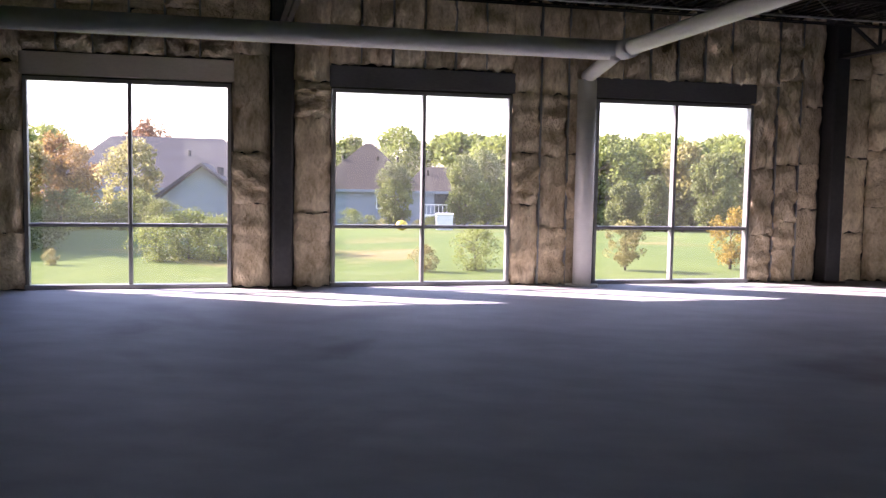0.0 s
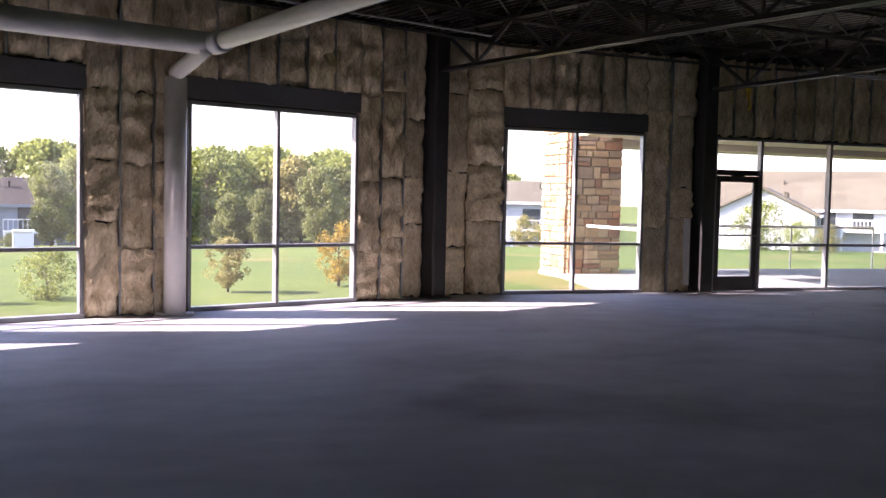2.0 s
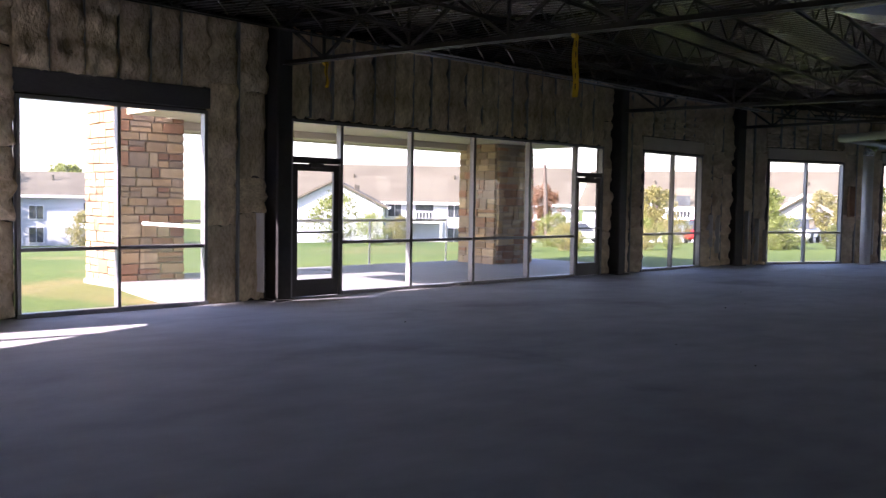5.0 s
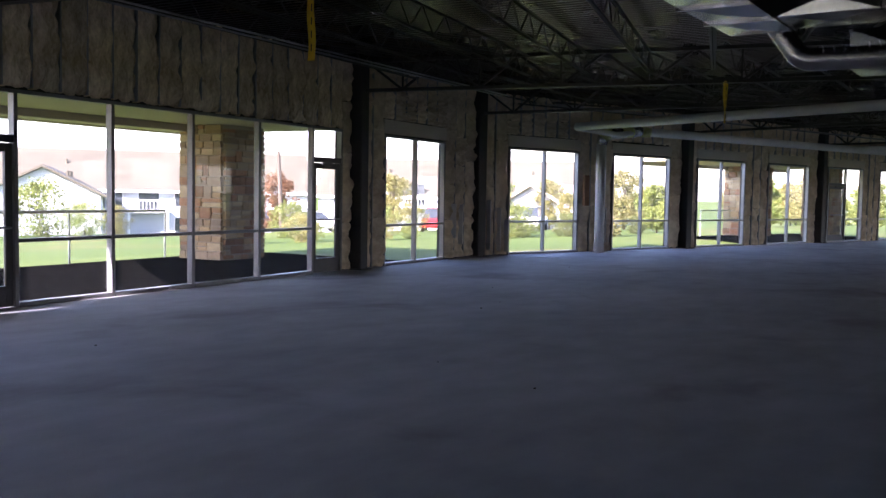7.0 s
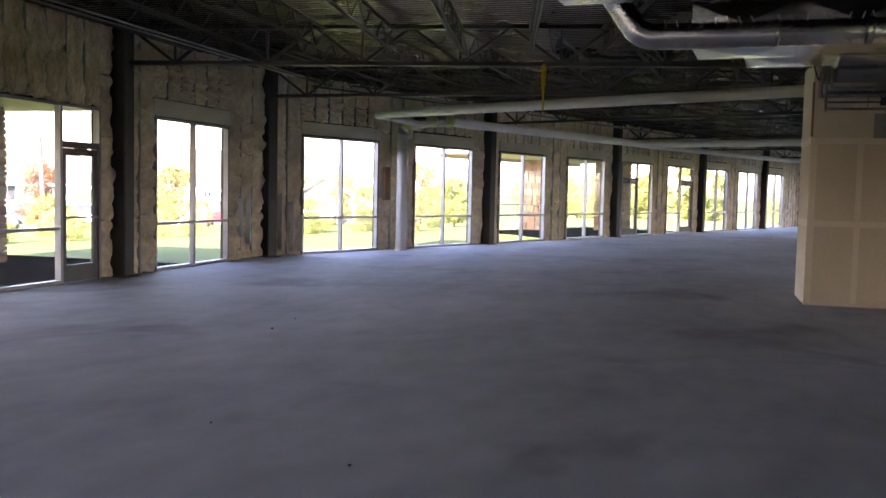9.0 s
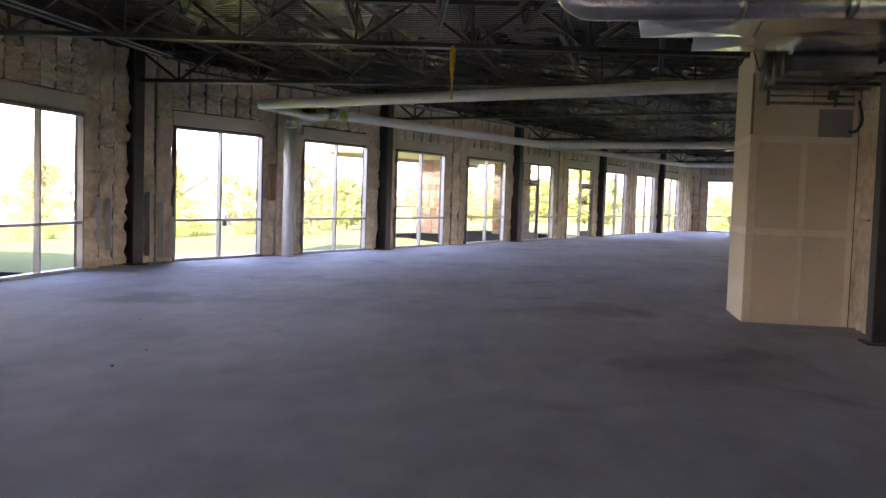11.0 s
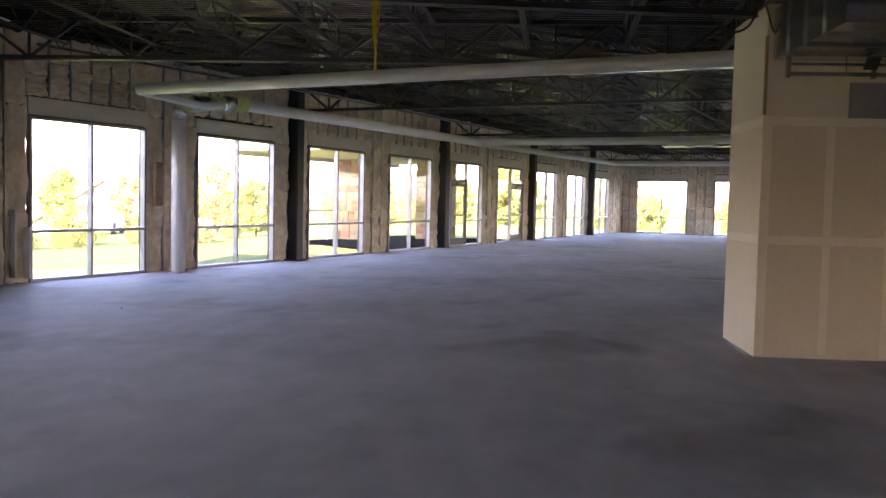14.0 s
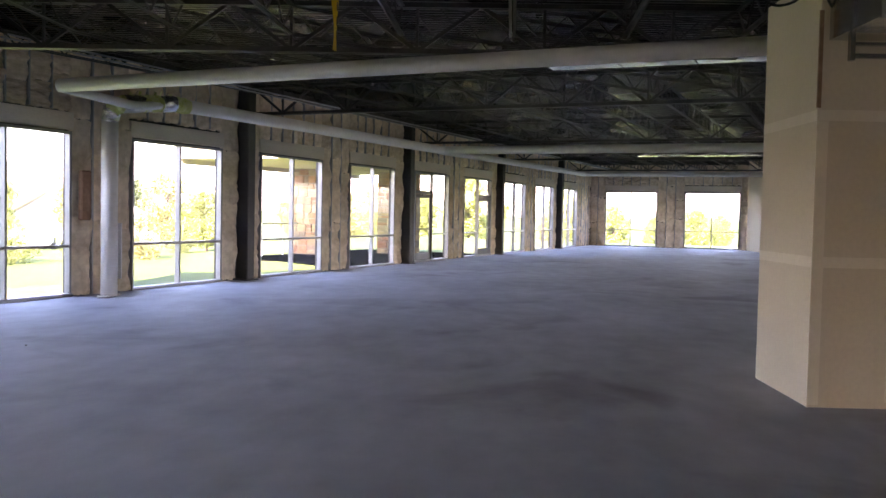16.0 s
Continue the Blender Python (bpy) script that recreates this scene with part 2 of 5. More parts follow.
def bar(bm, a, b, w, h):
    """A straight bar of rectangular section from a to b, w across and h high."""
    a, b = Vector(a), Vector(b)
    d = b - a
    q = d.to_track_quat("X", "Z").to_matrix().to_4x4()
    m = Matrix.Translation((a + b) / 2) @ q @ Matrix.Diagonal((d.length, w, h, 1))
    bmesh.ops.create_cube(bm, size=1, matrix=m)
    return bm


def to_mesh(name, bm, material, smooth=False):
    me = bpy.data.meshes.new(name)
    bm.to_mesh(me)
    bm.free()
    me.materials.append(material)
    if smooth:
        for p in me.polygons:
            p.use_smooth = True
    return me


def part(name, bm, material, parent, label="", smooth=False):
    ob = new(name, to_mesh(name, bm, material, smooth))
    ob.parent = parent
    return tagged(ob, label)


def shared(name, me, parent, m):
    ob = new(name, me)
    ob.parent = parent
    ob.matrix_local = m
    return ob


def thing(name, m, label, category, group="", kind=""):
    ob = new(name)
    ob.matrix_world = m
    ob.empty_display_size = 0.2
    return tagged(ob, label, category, group, kind)


def solid(name, bm, material, label, category, kind="structure", m=None, smooth=False):
    ob = new(name, to_mesh(name, bm, material, smooth))
    if m is not None:
        ob.matrix_world = m
    return tagged(ob, label, category, kind=kind)


def sweep(points, r, seg=16, bend=0.25):
    """A round pipe along points with rounded elbows."""
    pts = [Vector(p) for p in points]
    path = [pts[0]]
    for a, b, c in zip(pts, pts[1:], pts[2:]):
        u, v = (a - b).normalized(), (c - b).normalized()
        k = min(bend, (a - b).length * 0.45, (c - b).length * 0.45)
        for i in range(7):
            f = i / 6
            p0, p1, p2 = b + u * k, b, b + v * k
            path.append(p0 * (1 - f) ** 2 + p1 * 2 * f * (1 - f) + p2 * f * f)
    path.append(pts[-1])
    bm = bmesh.new()
    rings = []
    up = Vector((0.13, 0.21, 0.97)).normalized()
    for i, p in enumerate(path):
        d = (path[min(i + 1, len(path) - 1)] - path[max(i - 1, 0)]).normalized()
        x = d.cross(up)
        if x.length < 0.2:
            x = d.cross(Vector((1, 0.1, 0)))
        x.normalize()
        y = d.cross(x).normalized()
        if rings:
            prev = rings[-1][0].co - path[i - 1]
            x = (prev - d * prev.dot(d)).normalized()
            y = d.cross(x).normalized()
        rings.append([bm.verts.new(p + r * (math.cos(a) * x + math.sin(a) * y)) for a in [2 * math.pi * k / seg for k in range(seg)]])
    for r0, r1 in zip(rings, rings[1:]):
        for k in range(seg):
            bm.faces.new((r0[k], r0[(k + 1) % seg], r1[(k + 1) % seg], r1[k]))
    bm.faces.new(rings[0][::-1])
    bm.faces.new(rings[-1])
    bmesh.ops.recalc_face_normals(bm, faces=bm.faces)
    return bm


# ---- plan: wall lines (direction in degrees, distance from the origin along the outward normal) ----
LINES = {"a": (24.314, 11.977), "c": (4.495, 14.878), "e": (-17.936, 23.124), "f": (-107.936, 55.598)}


def wall_pose(k):
    a, o = LINES[k]
    r = radians(a)
    return Matrix.Translation((-math.sin(r) * o, math.cos(r) * o, 0)) @ Matrix.Rotation(r, 4, "Z")


WP = {k: wall_pose(k) for k in LINES}


def at(k, s, off, z):
    return WP[k] @ Vector((s, off, z))


W, HEAD, TOP, SPACE = 2.64, 2.80, 4.22, 4.0
WIN = {1: ("a", -0.816), 2: ("a", 3.213), 3: ("a", 7.187), 4: ("c", 7.91), 5: ("c", 21.732), 6: ("e", 19.552), 7: ("e", 23.626), 8: ("e", 27.649),
       9: ("e", 31.677), 10: ("e", 35.668), 11: ("e", 39.654), 12: ("e", 43.646), 13: ("e", 47.617), 14: ("e", 51.624), 15: ("f", -21.042), 16: ("f", -17.026)}
STORE = (10.66, 18.86)
COLUMNS = [("a", 1.195), ("a", 9.93), ("c", 10.42), ("c", 19.35), ("e", 17.15), ("e", 25.7), ("e", 33.75), ("e", 41.75), ("e", 49.75)]
S_AC = [(WP["a"].inverted() @ Vector((4.773, 15.299, 0))).x, (WP["c"].inverted() @ Vector((4.773, 15.299, 0))).x]
S_CE = [(WP["c"].inverted() @ Vector((23.319, 16.757, 0))).x, (WP["e"].inverted() @ Vector((23.319, 16.757, 0))).x]
S_EF = [(WP["e"].inverted() @ Vector((60.018, 4.878, 0))).x, (WP["f"].inverted() @ Vector((60.018, 4.878, 0))).x]
SPANS = {"a": (-7.5, S_AC[0]), "c": (S_AC[1], S_CE[0]), "e": (S_CE[1], S_EF[0]), "f": (S_EF[1], -15.35)}
FACING = {"a": "north west", "c": "north", "e": "north east", "f": "east"}

# ---- floor and walls ----
west0 = at("a", SPANS["a"][0], 0, 0)
west1 = at("a", SPANS["a"][0], -20, 0)
east1 = at("f", SPANS["f"][1], 0, 0)
outline = [west0, at("a", SPANS["a"][1], 0, 0), at("c", SPANS["c"][1], 0, 0), at("e", SPANS["e"][1], 0, 0), east1, west1]


def prism(points, z0, z1):
    bm = bmesh.new()
    lo = [bm.verts.new((p.x, p.y, z0)) for p in points]
    hi = [bm.verts.new((p.x, p.y, z1)) for p in points]
    n = len(points)
    bm.faces.new(hi)
    bm.faces.new(lo[::-1])
    for i in range(n):
        bm.faces.new((lo[i], lo[(i + 1) % n], hi[(i + 1) % n], hi[i]))
    bmesh.ops.recalc_face_normals(bm, faces=bm.faces)
    return bm


def grown(points, d):
    c = sum(points, Vector()) / len(points)
    return [p + (p - c).normalized() * d for p in points]


solid("floor", prism(grown(outline, 0.2), -0.2, 0.0), CONCRETE, "bare grey concrete slab with stains and dusty sheen", "floor")

walls = {}
for k, (s0, s1) in SPANS.items():
    bm = bmesh.new()
    opens = sorted([(c - W / 2, c + W / 2) for kk, c in WIN.values() if kk == k] + ([STORE] if k == "c" else []))
    grow0, grow1 = {"a": (0, 0.04), "c": (0.04, 0.05), "e": (0.05, 0.2), "f": (0.12, 0)}[k]
    s0, s1 = s0 - grow0, s1 + grow1
    edge = s0
    for a, b in opens:
        box(bm, edge, a, 0.118, 0.2, -0.2, HEAD)
        box(bm, a, b, 0.118, 0.2, -0.2, 0.0)
        edge = b
    box(bm, edge, s1, 0.118, 0.2, -0.2, HEAD)
    box(bm, s0, s1, 0.118, 0.2, HEAD, TOP + 0.5)
    walls[k] = solid("wall_" + FACING[k].replace(" ", "_"), bm, SHEATHING, "outer wall of dark sheathing with bare insulation", "wall", m=WP[k])

# closing walls out of view; the south one has the same row of windows as the others
d = west1 - west0
solid("wall_west", B(0, d.length, -0.3, 0, -0.2, TOP + 0.5), SHEATHING, "plain dark sheathed closing wall", "wall", m=Matrix.Translation(west0) @ Matrix.Rotation(math.atan2(d.y, d.x), 4, "Z"))
d = east1 - west1
SOUTH = Matrix.Translation(west1) @ Matrix.Rotation(math.atan2(d.y, d.x), 4, "Z")
bm = bmesh.new()
SOUTH_WIN = [4.0 + 4.024 * i for i in range(14)]
edge = 0.0
for c in SOUTH_WIN:
    box(bm, edge, c - W / 2, -0.3, 0, -0.2, HEAD)
    edge = c + W / 2
box(bm, edge, d.length, -0.3, 0, -0.2, HEAD)
box(bm, 0, d.length, -0.3, 0, HEAD, TOP + 0.5)
solid("wall_south", bm, DRYWALL, "bare drywall wall with a row of tall windows", "wall", m=SOUTH)



# ---- windows ----
def make_window(i, k, c):
    label = "tall aluminium-framed window with four clear panes"
    w = thing("window_%d" % i, WP[k] @ Matrix.Translation((c, 0, 0)), label, "window", kind="structure")
    h, f, y0, y1 = W / 2, 0.05, 0.0, 0.115
    part("jamb", B(-h, -h + f, y0, y1, 0.06, HEAD, 0.004), ALU, w)
    part("jamb", B(h - f, h, y0, y1, 0.06, HEAD, 0.004), ALU, w)
    part("head", B(-h + f, h - f, y0, y1, HEAD - f, HEAD, 0.004), ALU, w)
    part("window_sill", B(-h - 0.01, h + 0.01, y0 - 0.02, y1, 0.0, 0.06, 0.004), ALU, w)
    part("mullion", B(-f / 2, f / 2, y0, y1, 0.06, HEAD - f, 0.004), ALU, w)
    for a, b in ((-h + f, -f / 2), (f / 2, h - f)):
        door = (i == 10 and a < 0) or (i == 11 and a > 0)
        if door:
            make_door(a, b, w)
            continue
        part("transom_bar", B(a, b, y0 + 0.01, y1 - 0.01, 0.835, 0.885, 0.004), ALU, w)
        for z0, z1 in ((0.06, 0.835), (0.885, HEAD - f)):
            p = part("pane", B(a, b, 0.085, 0.093, z0, z1), GLASS, w, "clear glass pane")
            p.visible_shadow = False
    return w


def make_door(a, b, parent):
    """A narrow glazed storefront door with its transom light, between a and b along the wall."""
    part("door_header", B(a, b, 0.0, 0.115, 2.12, 2.22, 0.004), SHADED_ALU, parent)
    p = part("pane", B(a, b, 0.06, 0.068, 2.22, HEAD - 0.05), GLASS, parent, "clear glass transom light")
    p.visible_shadow = False
    d = part("door_leaf", B(a + 0.01, a + 0.11, 0.03, 0.08, 0.01, 2.11, 0.004), SHADED_ALU, parent, "aluminium door leaf toned dark for shade")
    bm = B(b - 0.11, b - 0.01, 0.03, 0.08, 0.01, 2.11, 0.004)
    part("stile", bm, SHADED_ALU, d)
    part("bottom_rail", B(a + 0.11, b - 0.11, 0.03, 0.08, 0.01, 0.28, 0.004), SHADED_ALU, d)
    part("top_rail", B(a + 0.11, b - 0.11, 0.03, 0.08, 2.0, 2.11, 0.004), SHADED_ALU, d)
    p = part("door_glass", B(a + 0.11, b - 0.11, 0.052, 0.06, 0.28, 2.0), GLASS, d, "clear glass")
    p.visible_shadow = False
    part("push_bar", tube(bmesh.new(), (a + 0.06, -0.02, 1.03), (b - 0.06, -0.02, 1.03), 0.016), ALU, d, "thin push bar across the glass", True)
    part("door_closer", B((a + b) / 2 - 0.15, (a + b) / 2 + 0.12, -0.03, 0.03, 2.05, 2.12, 0.008), SHADED_ALU, d)


for i, (k, c) in WIN.items():
    make_window(i, k, c)
    # lintels 2 to 4 take the shaded copy, the rest the lit one
    part("window_header", B(c - W / 2 - 0.04, c + W / 2 + 0.04, 0.0, 0.117, 2.83, 3.12, 0.006), HEADER_SHADED if i in (2, 3, 4) else HEADER_LIT, walls[k], "window lintel in the shaded tone" if i in (2, 3, 4) else "window lintel in the lit tone")

for c in SOUTH_WIN:
    w = thing("window_south", SOUTH @ Matrix.Translation((c, -0.2, 0)), "tall aluminium-framed window with clear panes", "window", kind="structure")
    part("jamb", B(-W / 2, -W / 2 + 0.05, 0, 0.1, 0, HEAD), ALU, w)
    part("jamb", B(W / 2 - 0.05, W / 2, 0, 0.1, 0, HEAD), ALU, w)
    part("mullion", B(-0.025, 0.025, 0, 0.1, 0, HEAD), ALU, w)
    for a, b in ((-W / 2 + 0.05, -0.025), (0.025, W / 2 - 0.05)):
        part("pane", B(a, b, 0.04, 0.048, 0, HEAD), GLASS, w).visible_shadow = False

# storefront of two doors and four tall panels
s0, s1 = STORE
store = thing("window_17", WP["c"], "long aluminium storefront of glass panels with a door at each end", "storefront", kind="structure")
MULL = [11.664, 13.214, 14.80, 16.39, 17.907]
part("jamb", B(s0, s0 + 0.05, 0, 0.115, 0, HEAD, 0.004), ALU, store)
part("jamb", B(s1 - 0.05, s1, 0, 0.115, 0, HEAD, 0.004), ALU, store)
part("head", B(s0 + 0.05, s1 - 0.05, 0, 0.115, HEAD - 0.05, HEAD, 0.004), ALU, store)
for x in MULL:
    part("mullion", B(x - 0.03, x + 0.03, 0, 0.115, 0, HEAD - 0.05, 0.004), ALU, store)
for a, b in zip(MULL, MULL[1:]):
    a, b = a + 0.03, b - 0.03
    part("window_sill", B(a, b, -0.01, 0.115, 0, 0.06, 0.004), ALU, store)
    part("transom_bar", B(a, b, 0.01, 0.105, 0.835, 0.885, 0.004), ALU, store)
    for z0, z1 in ((0.06, 0.835), (0.885, HEAD - 0.05)):
        p = part("pane", B(a, b, 0.085, 0.093, z0, z1), GLASS, store, "clear glass pane")
        p.visible_shadow = False
make_door(s0 + 0.05, MULL[0] - 0.03, store)
make_door(MULL[-1] + 0.03, s1 - 0.05, store)


# ---- columns, girders, joists, deck ----
def make_column(k, s, d=0.27):
    c = thing("steel_column", WP[k] @ Matrix.Translation((s, 0, 0)), "black-painted square steel column at the wall", "column", "wall columns")
    part("shaft", B(-d / 2, d / 2, -0.2, 0.1, 0.02, TOP - 0.02, 0.02), BLACK_STEEL, c)
    part("base_plate", B(-d / 2 - 0.06, d / 2 + 0.06, -0.26, 0.115, 0.0, 0.02), BLACK_STEEL, c)


for k, s in COLUMNS:
    make_column(k, s)


def make_girder(a, b, depth=0.58, bottom=3.6):
    """An open-web girder from a to b: double-angle chords with diagonal webs."""
    a, b = Vector(a), Vector(b)
    d = b - a
    ln = d.length
    m = Matrix.Translation((a.x, a.y, 0)) @ Matrix.Rotation(math.atan2(d.y, d.x), 4, "Z")
    g = thing("joist_girder", m, "dark primed open-web steel girder under the roof deck", "girder", "roof girders")
    for nm, z in (("bottom_chord", bottom), ("top_chord", bottom + depth)):
        for sy in (-1, 1):
            bm = bmesh.new()
            prof = [(sy * a_, z + b_) for a_, b_ in ((0.012, -0.035), (0.075, -0.035), (0.075, -0.027), (0.02, -0.027), (0.02, 0.035), (0.012, 0.035))]
            v0, v1 = [[bm.verts.new((x_, p_[0], p_[1])) for p_ in prof] for x_ in (0, ln)]
            for q in range(6):
                bm.faces.new((v0[q], v0[(q + 1) % 6], v1[(q + 1) % 6], v1[q]))
            bmesh.ops.recalc_face_normals(bm, faces=bm.faces)
            part(nm, bm, JOIST_STEEL, g)
    n = max(2, int(ln / 1.5))
    st = ln / n
    for i in range(n):
        x = i * st
        bm = bar(bmesh.new(), (x, 0, bottom + depth), (x + st / 2, 0, bottom), 0.045, 0.045)
        bar(bm, (x + st / 2, 0, bottom), (x + st, 0, bottom + depth), 0.045, 0.045)
        bar(bm, (x + st / 2, 0, bottom), (x + st / 2, 0, bottom + depth), 0.035, 0.035)
        part("web", bm, JOIST_STEEL, g)
    return g


def perp(k, s, ln):
    p = at(k, s, -0.2, 0)
    q = at(k, s, -0.2 - ln, 0)
    return p, q


GIRDERS = [perp("a", 1.195, 16), perp("a", 9.93, 16),
           (at("c", 10.42, -0.2, 0), Vector((12.6, 1.6, 0))), (at("c", 19.35, -0.2, 0), Vector((20.62, 5.3, 0))),
           (at("e", 17.15, -0.2, 0), Vector((24.1, 5.3, 0))),
           perp("e", 25.7, 17), perp("e", 33.75, 17), perp("e", 41.75, 17), perp("e", 49.75, 17)]
GIRDERS = [(Vector(a), Vector(b)) for a, b in GIRDERS]
for a, b in GIRDERS:
    make_girder(a, b)


def make_joist(a, b, depth=0.36, bottom=3.8):
    a, b = Vector(a), Vector(b)
    d = b - a
    ln = d.length
    m = Matrix.Translation((a.x, a.y, 0)) @ Matrix.Rotation(math.atan2(d.y, d.x), 4, "Z")
    g = thing("bar_joist", m, "slim dark open-web bar joist under the deck", "joist", "bar joists")
    for nm, z in (("bottom_chord", bottom), ("top_chord", bottom + depth)):
        bm = B(0, ln, -0.04, -0.008, z - 0.004, z + 0.004)
        box(bm, 0, ln, 0.008, 0.04, z - 0.004, z + 0.004)
        box(bm, 0, ln, -0.012, -0.008, z - 0.02, z + 0.02)
        box(bm, 0, ln, 0.008, 0.012, z - 0.02, z + 0.02)
        part(nm, bm, JOIST_STEEL, g)
    n = max(2, int(ln / 0.75))
    st = ln / n
    bm = bmesh.new()
    prev = None
    for i in range(2 * n + 1):
        x, z = i * st / 2, bottom + (depth if i % 2 == 0 else 0)
        cur = [bm.verts.new((x + dx, dy, z)) for dx, dy in ((-0.011, -0.011), (0.011, -0.011), (0.011, 0.011), (-0.011, 0.011))]
        if prev:
            for q in range(4):
                bm.faces.new((prev[q], prev[(q + 1) % 4], cur[(q + 1) % 4], cur[q]))
        prev = cur
    part("web", bm, JOIST_STEEL, g)


LINES_G = [perp("a", -7.3, 16)] + GIRDERS + [perp("e", S_EF[0] - 0.4, 17)]
for (a0, b0), (a1, b1) in zip(LINES_G, LINES_G[1:]):
    a0, b0, a1, b1 = [Vector(v) for v in (a0, b0, a1, b1)]
    ln = max((b0 - a0).length, (b1 - a1).length)
    n = int(ln / 1.4)
    for i in range(1, n + 1):
        f = i / n
        make_joist(a0.lerp(b0, f), a1.lerp(b1, f))


def make_deck():
    """Corrugated steel roof deck: ribs run across the joists, bay by bay."""
    bm = bmesh.new()
    rib = [(0.0, 0.0), (0.045, 0.0), (0.06, 0.06), (0.135, 0.06), (0.15, 0.0)]
    for k, (s0, s1) in (("a", (SPANS["a"][0], S_AC[0] + 5)), ("c", (S_AC[1] - 5, S_CE[0] + 5)), ("e", (S_CE[1] - 5, S_EF[0] + 1))):
        lift = {"a": 0.0, "c": 0.05, "e": 0.1}[k]
        s = s0
        prev = None
        while s < s1:
            for u, h in rib[:-1]:
                cur = [bm.verts.new(at(k, s + u, 0.3, TOP + h + lift)), bm.verts.new(at(k, s + u, -30, TOP + h + lift))]
                if prev:
                    bm.faces.new((prev[0], prev[1], cur[1], cur[0]))
                prev = cur
            s += 0.15
    return bm


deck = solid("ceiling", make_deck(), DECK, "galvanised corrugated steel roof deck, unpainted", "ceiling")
solid("roof", prism(grown(outline, 1.0), TOP + 0.25, TOP + 0.5), SHEATHING, "flat roof covering above the steel deck", "roof")


# ---- insulation batts ----
def batt_mesh(seed, material):
    """A soft rectangular wool batt, one unit wide, high and deep, with slumped and torn edges."""
    rnd = random.Random(seed)
    bm = bmesh.new()
    nx, nz = 9, 17
    folds = [rnd.uniform(0.15, 0.85) for _ in range(rnd.choice((1, 2, 3)))]
    grid = []
    off = Vector((seed * 7.3, seed * 3.1, 0))
    for j in range(nz + 1):
        row = []
        for i in range(nx + 1):
            u, v = i / nx, j / nz
            edge = min(u, 1 - u) * 2
            edgev = min(v, 1 - v) * 2
            puff = min(1, (edge * 2.2) ** 0.5) * min(1, (edgev * 3.5 + 0.25) ** 0.5)
            p = Vector((u, 0, v))
            n1 = noise.noise(Vector((u * 2.2, v * 4, 0)) + off)
            n2 = noise.noise(Vector((u * 6, v * 9, 5)) + off)
            crease = sum(max(0.0, 1 - abs(v - fo - 0.05 * noise.noise(Vector((u * 3, fo * 9, 1)) + off)) / 0.045) for fo in folds)
            y = -(0.42 + 0.38 * puff + 0.5 * n1 + 0.32 * n2 - 0.2 * min(1, crease))
            x = u - 0.5 + 0.05 * noise.noise(Vector((0.3, v * 5, 9)) + off)
            z = v + 0.03 * noise.noise(Vector((u * 4, 2.1, v)) + off) * (1 if 0 < j < nz else 2)
            row.append(bm.verts.new((x, y, z)))
        grid.append(row)
    for j in range(nz):
        for i in range(nx):
            bm.faces.new((grid[j][i], grid[j][i + 1], grid[j + 1][i + 1], grid[j + 1][i]))
    rim = [grid[0][i] for i in range(nx + 1)] + [grid[j][nx] for j in range(1, nz + 1)] + [grid[nz][i] for i in range(nx - 1, -1, -1)] + [grid[j][0] for j in range(nz - 1, 0, -1)]
    back = [bm.verts.new((v.co.x * 0.98, 0, v.co.z)) for v in rim]
    for i in range(len(rim)):
        j = (i + 1) % len(rim)
        bm.faces.new((rim[j], rim[i], back[i], back[j]))
    bmesh.ops.recalc_face_normals(bm, faces=bm.faces)
    return to_mesh("insulation_batt", bm, material, True)


BATTS = [batt_mesh(i, BATT) for i in range(14)]
PALE_BATTS = [batt_mesh(i + 20, BATT_PALE) for i in range(12)]
rb = random.Random(5)


def hang_batt(k, s, w, z0, z1):
    ob = shared("insulation_batt", rb.choice(PALE_BATTS if k in "ef" or (k == "c" and s > 19) else BATTS), walls[k], Matrix.Translation((s, 0.115, z0)) @ Matrix.Diagonal((w * (1 if rb.random() < 0.5 else -1), (0.14 + 0.08 * rb.random()) * (0.72 if k in "ef" else 0.45 if STORE[0] - 1.5 < s < STORE[0] + 0.1 and z0 < 2 else 1.0), z1 - z0, 1)))
    return ob


def fill(k, s0, s1, z0, z1, pieces):
    """Fill a stretch of wall with batts between studs, each bay stacked from torn pieces."""
    n = max(1, round((s1 - s0) / 0.44))
    w = (s1 - s0) / n
    for i in range(n):
        s = s0 + w * (i + 0.5)
        cuts = sorted(z0 + (z1 - z0) * (j + rb.uniform(-0.3, 0.3)) / pieces for j in range(1, pieces))
        zs = [z0] + cuts + [z1]
        for a, b in zip(zs, zs[1:]):
            hang_batt(k, s + rb.uniform(-0.012, 0.012), w * rb.uniform(0.94, 1.0), a + 0.004, b - rb.uniform(-0.012, 0.016))
        if i:
            part("stud", B(s - w / 2 - 0.012, s - w / 2 + 0.012, 0.01, 0.118, z0, z1), STUD, walls[k], "thin galvanised stud edge")


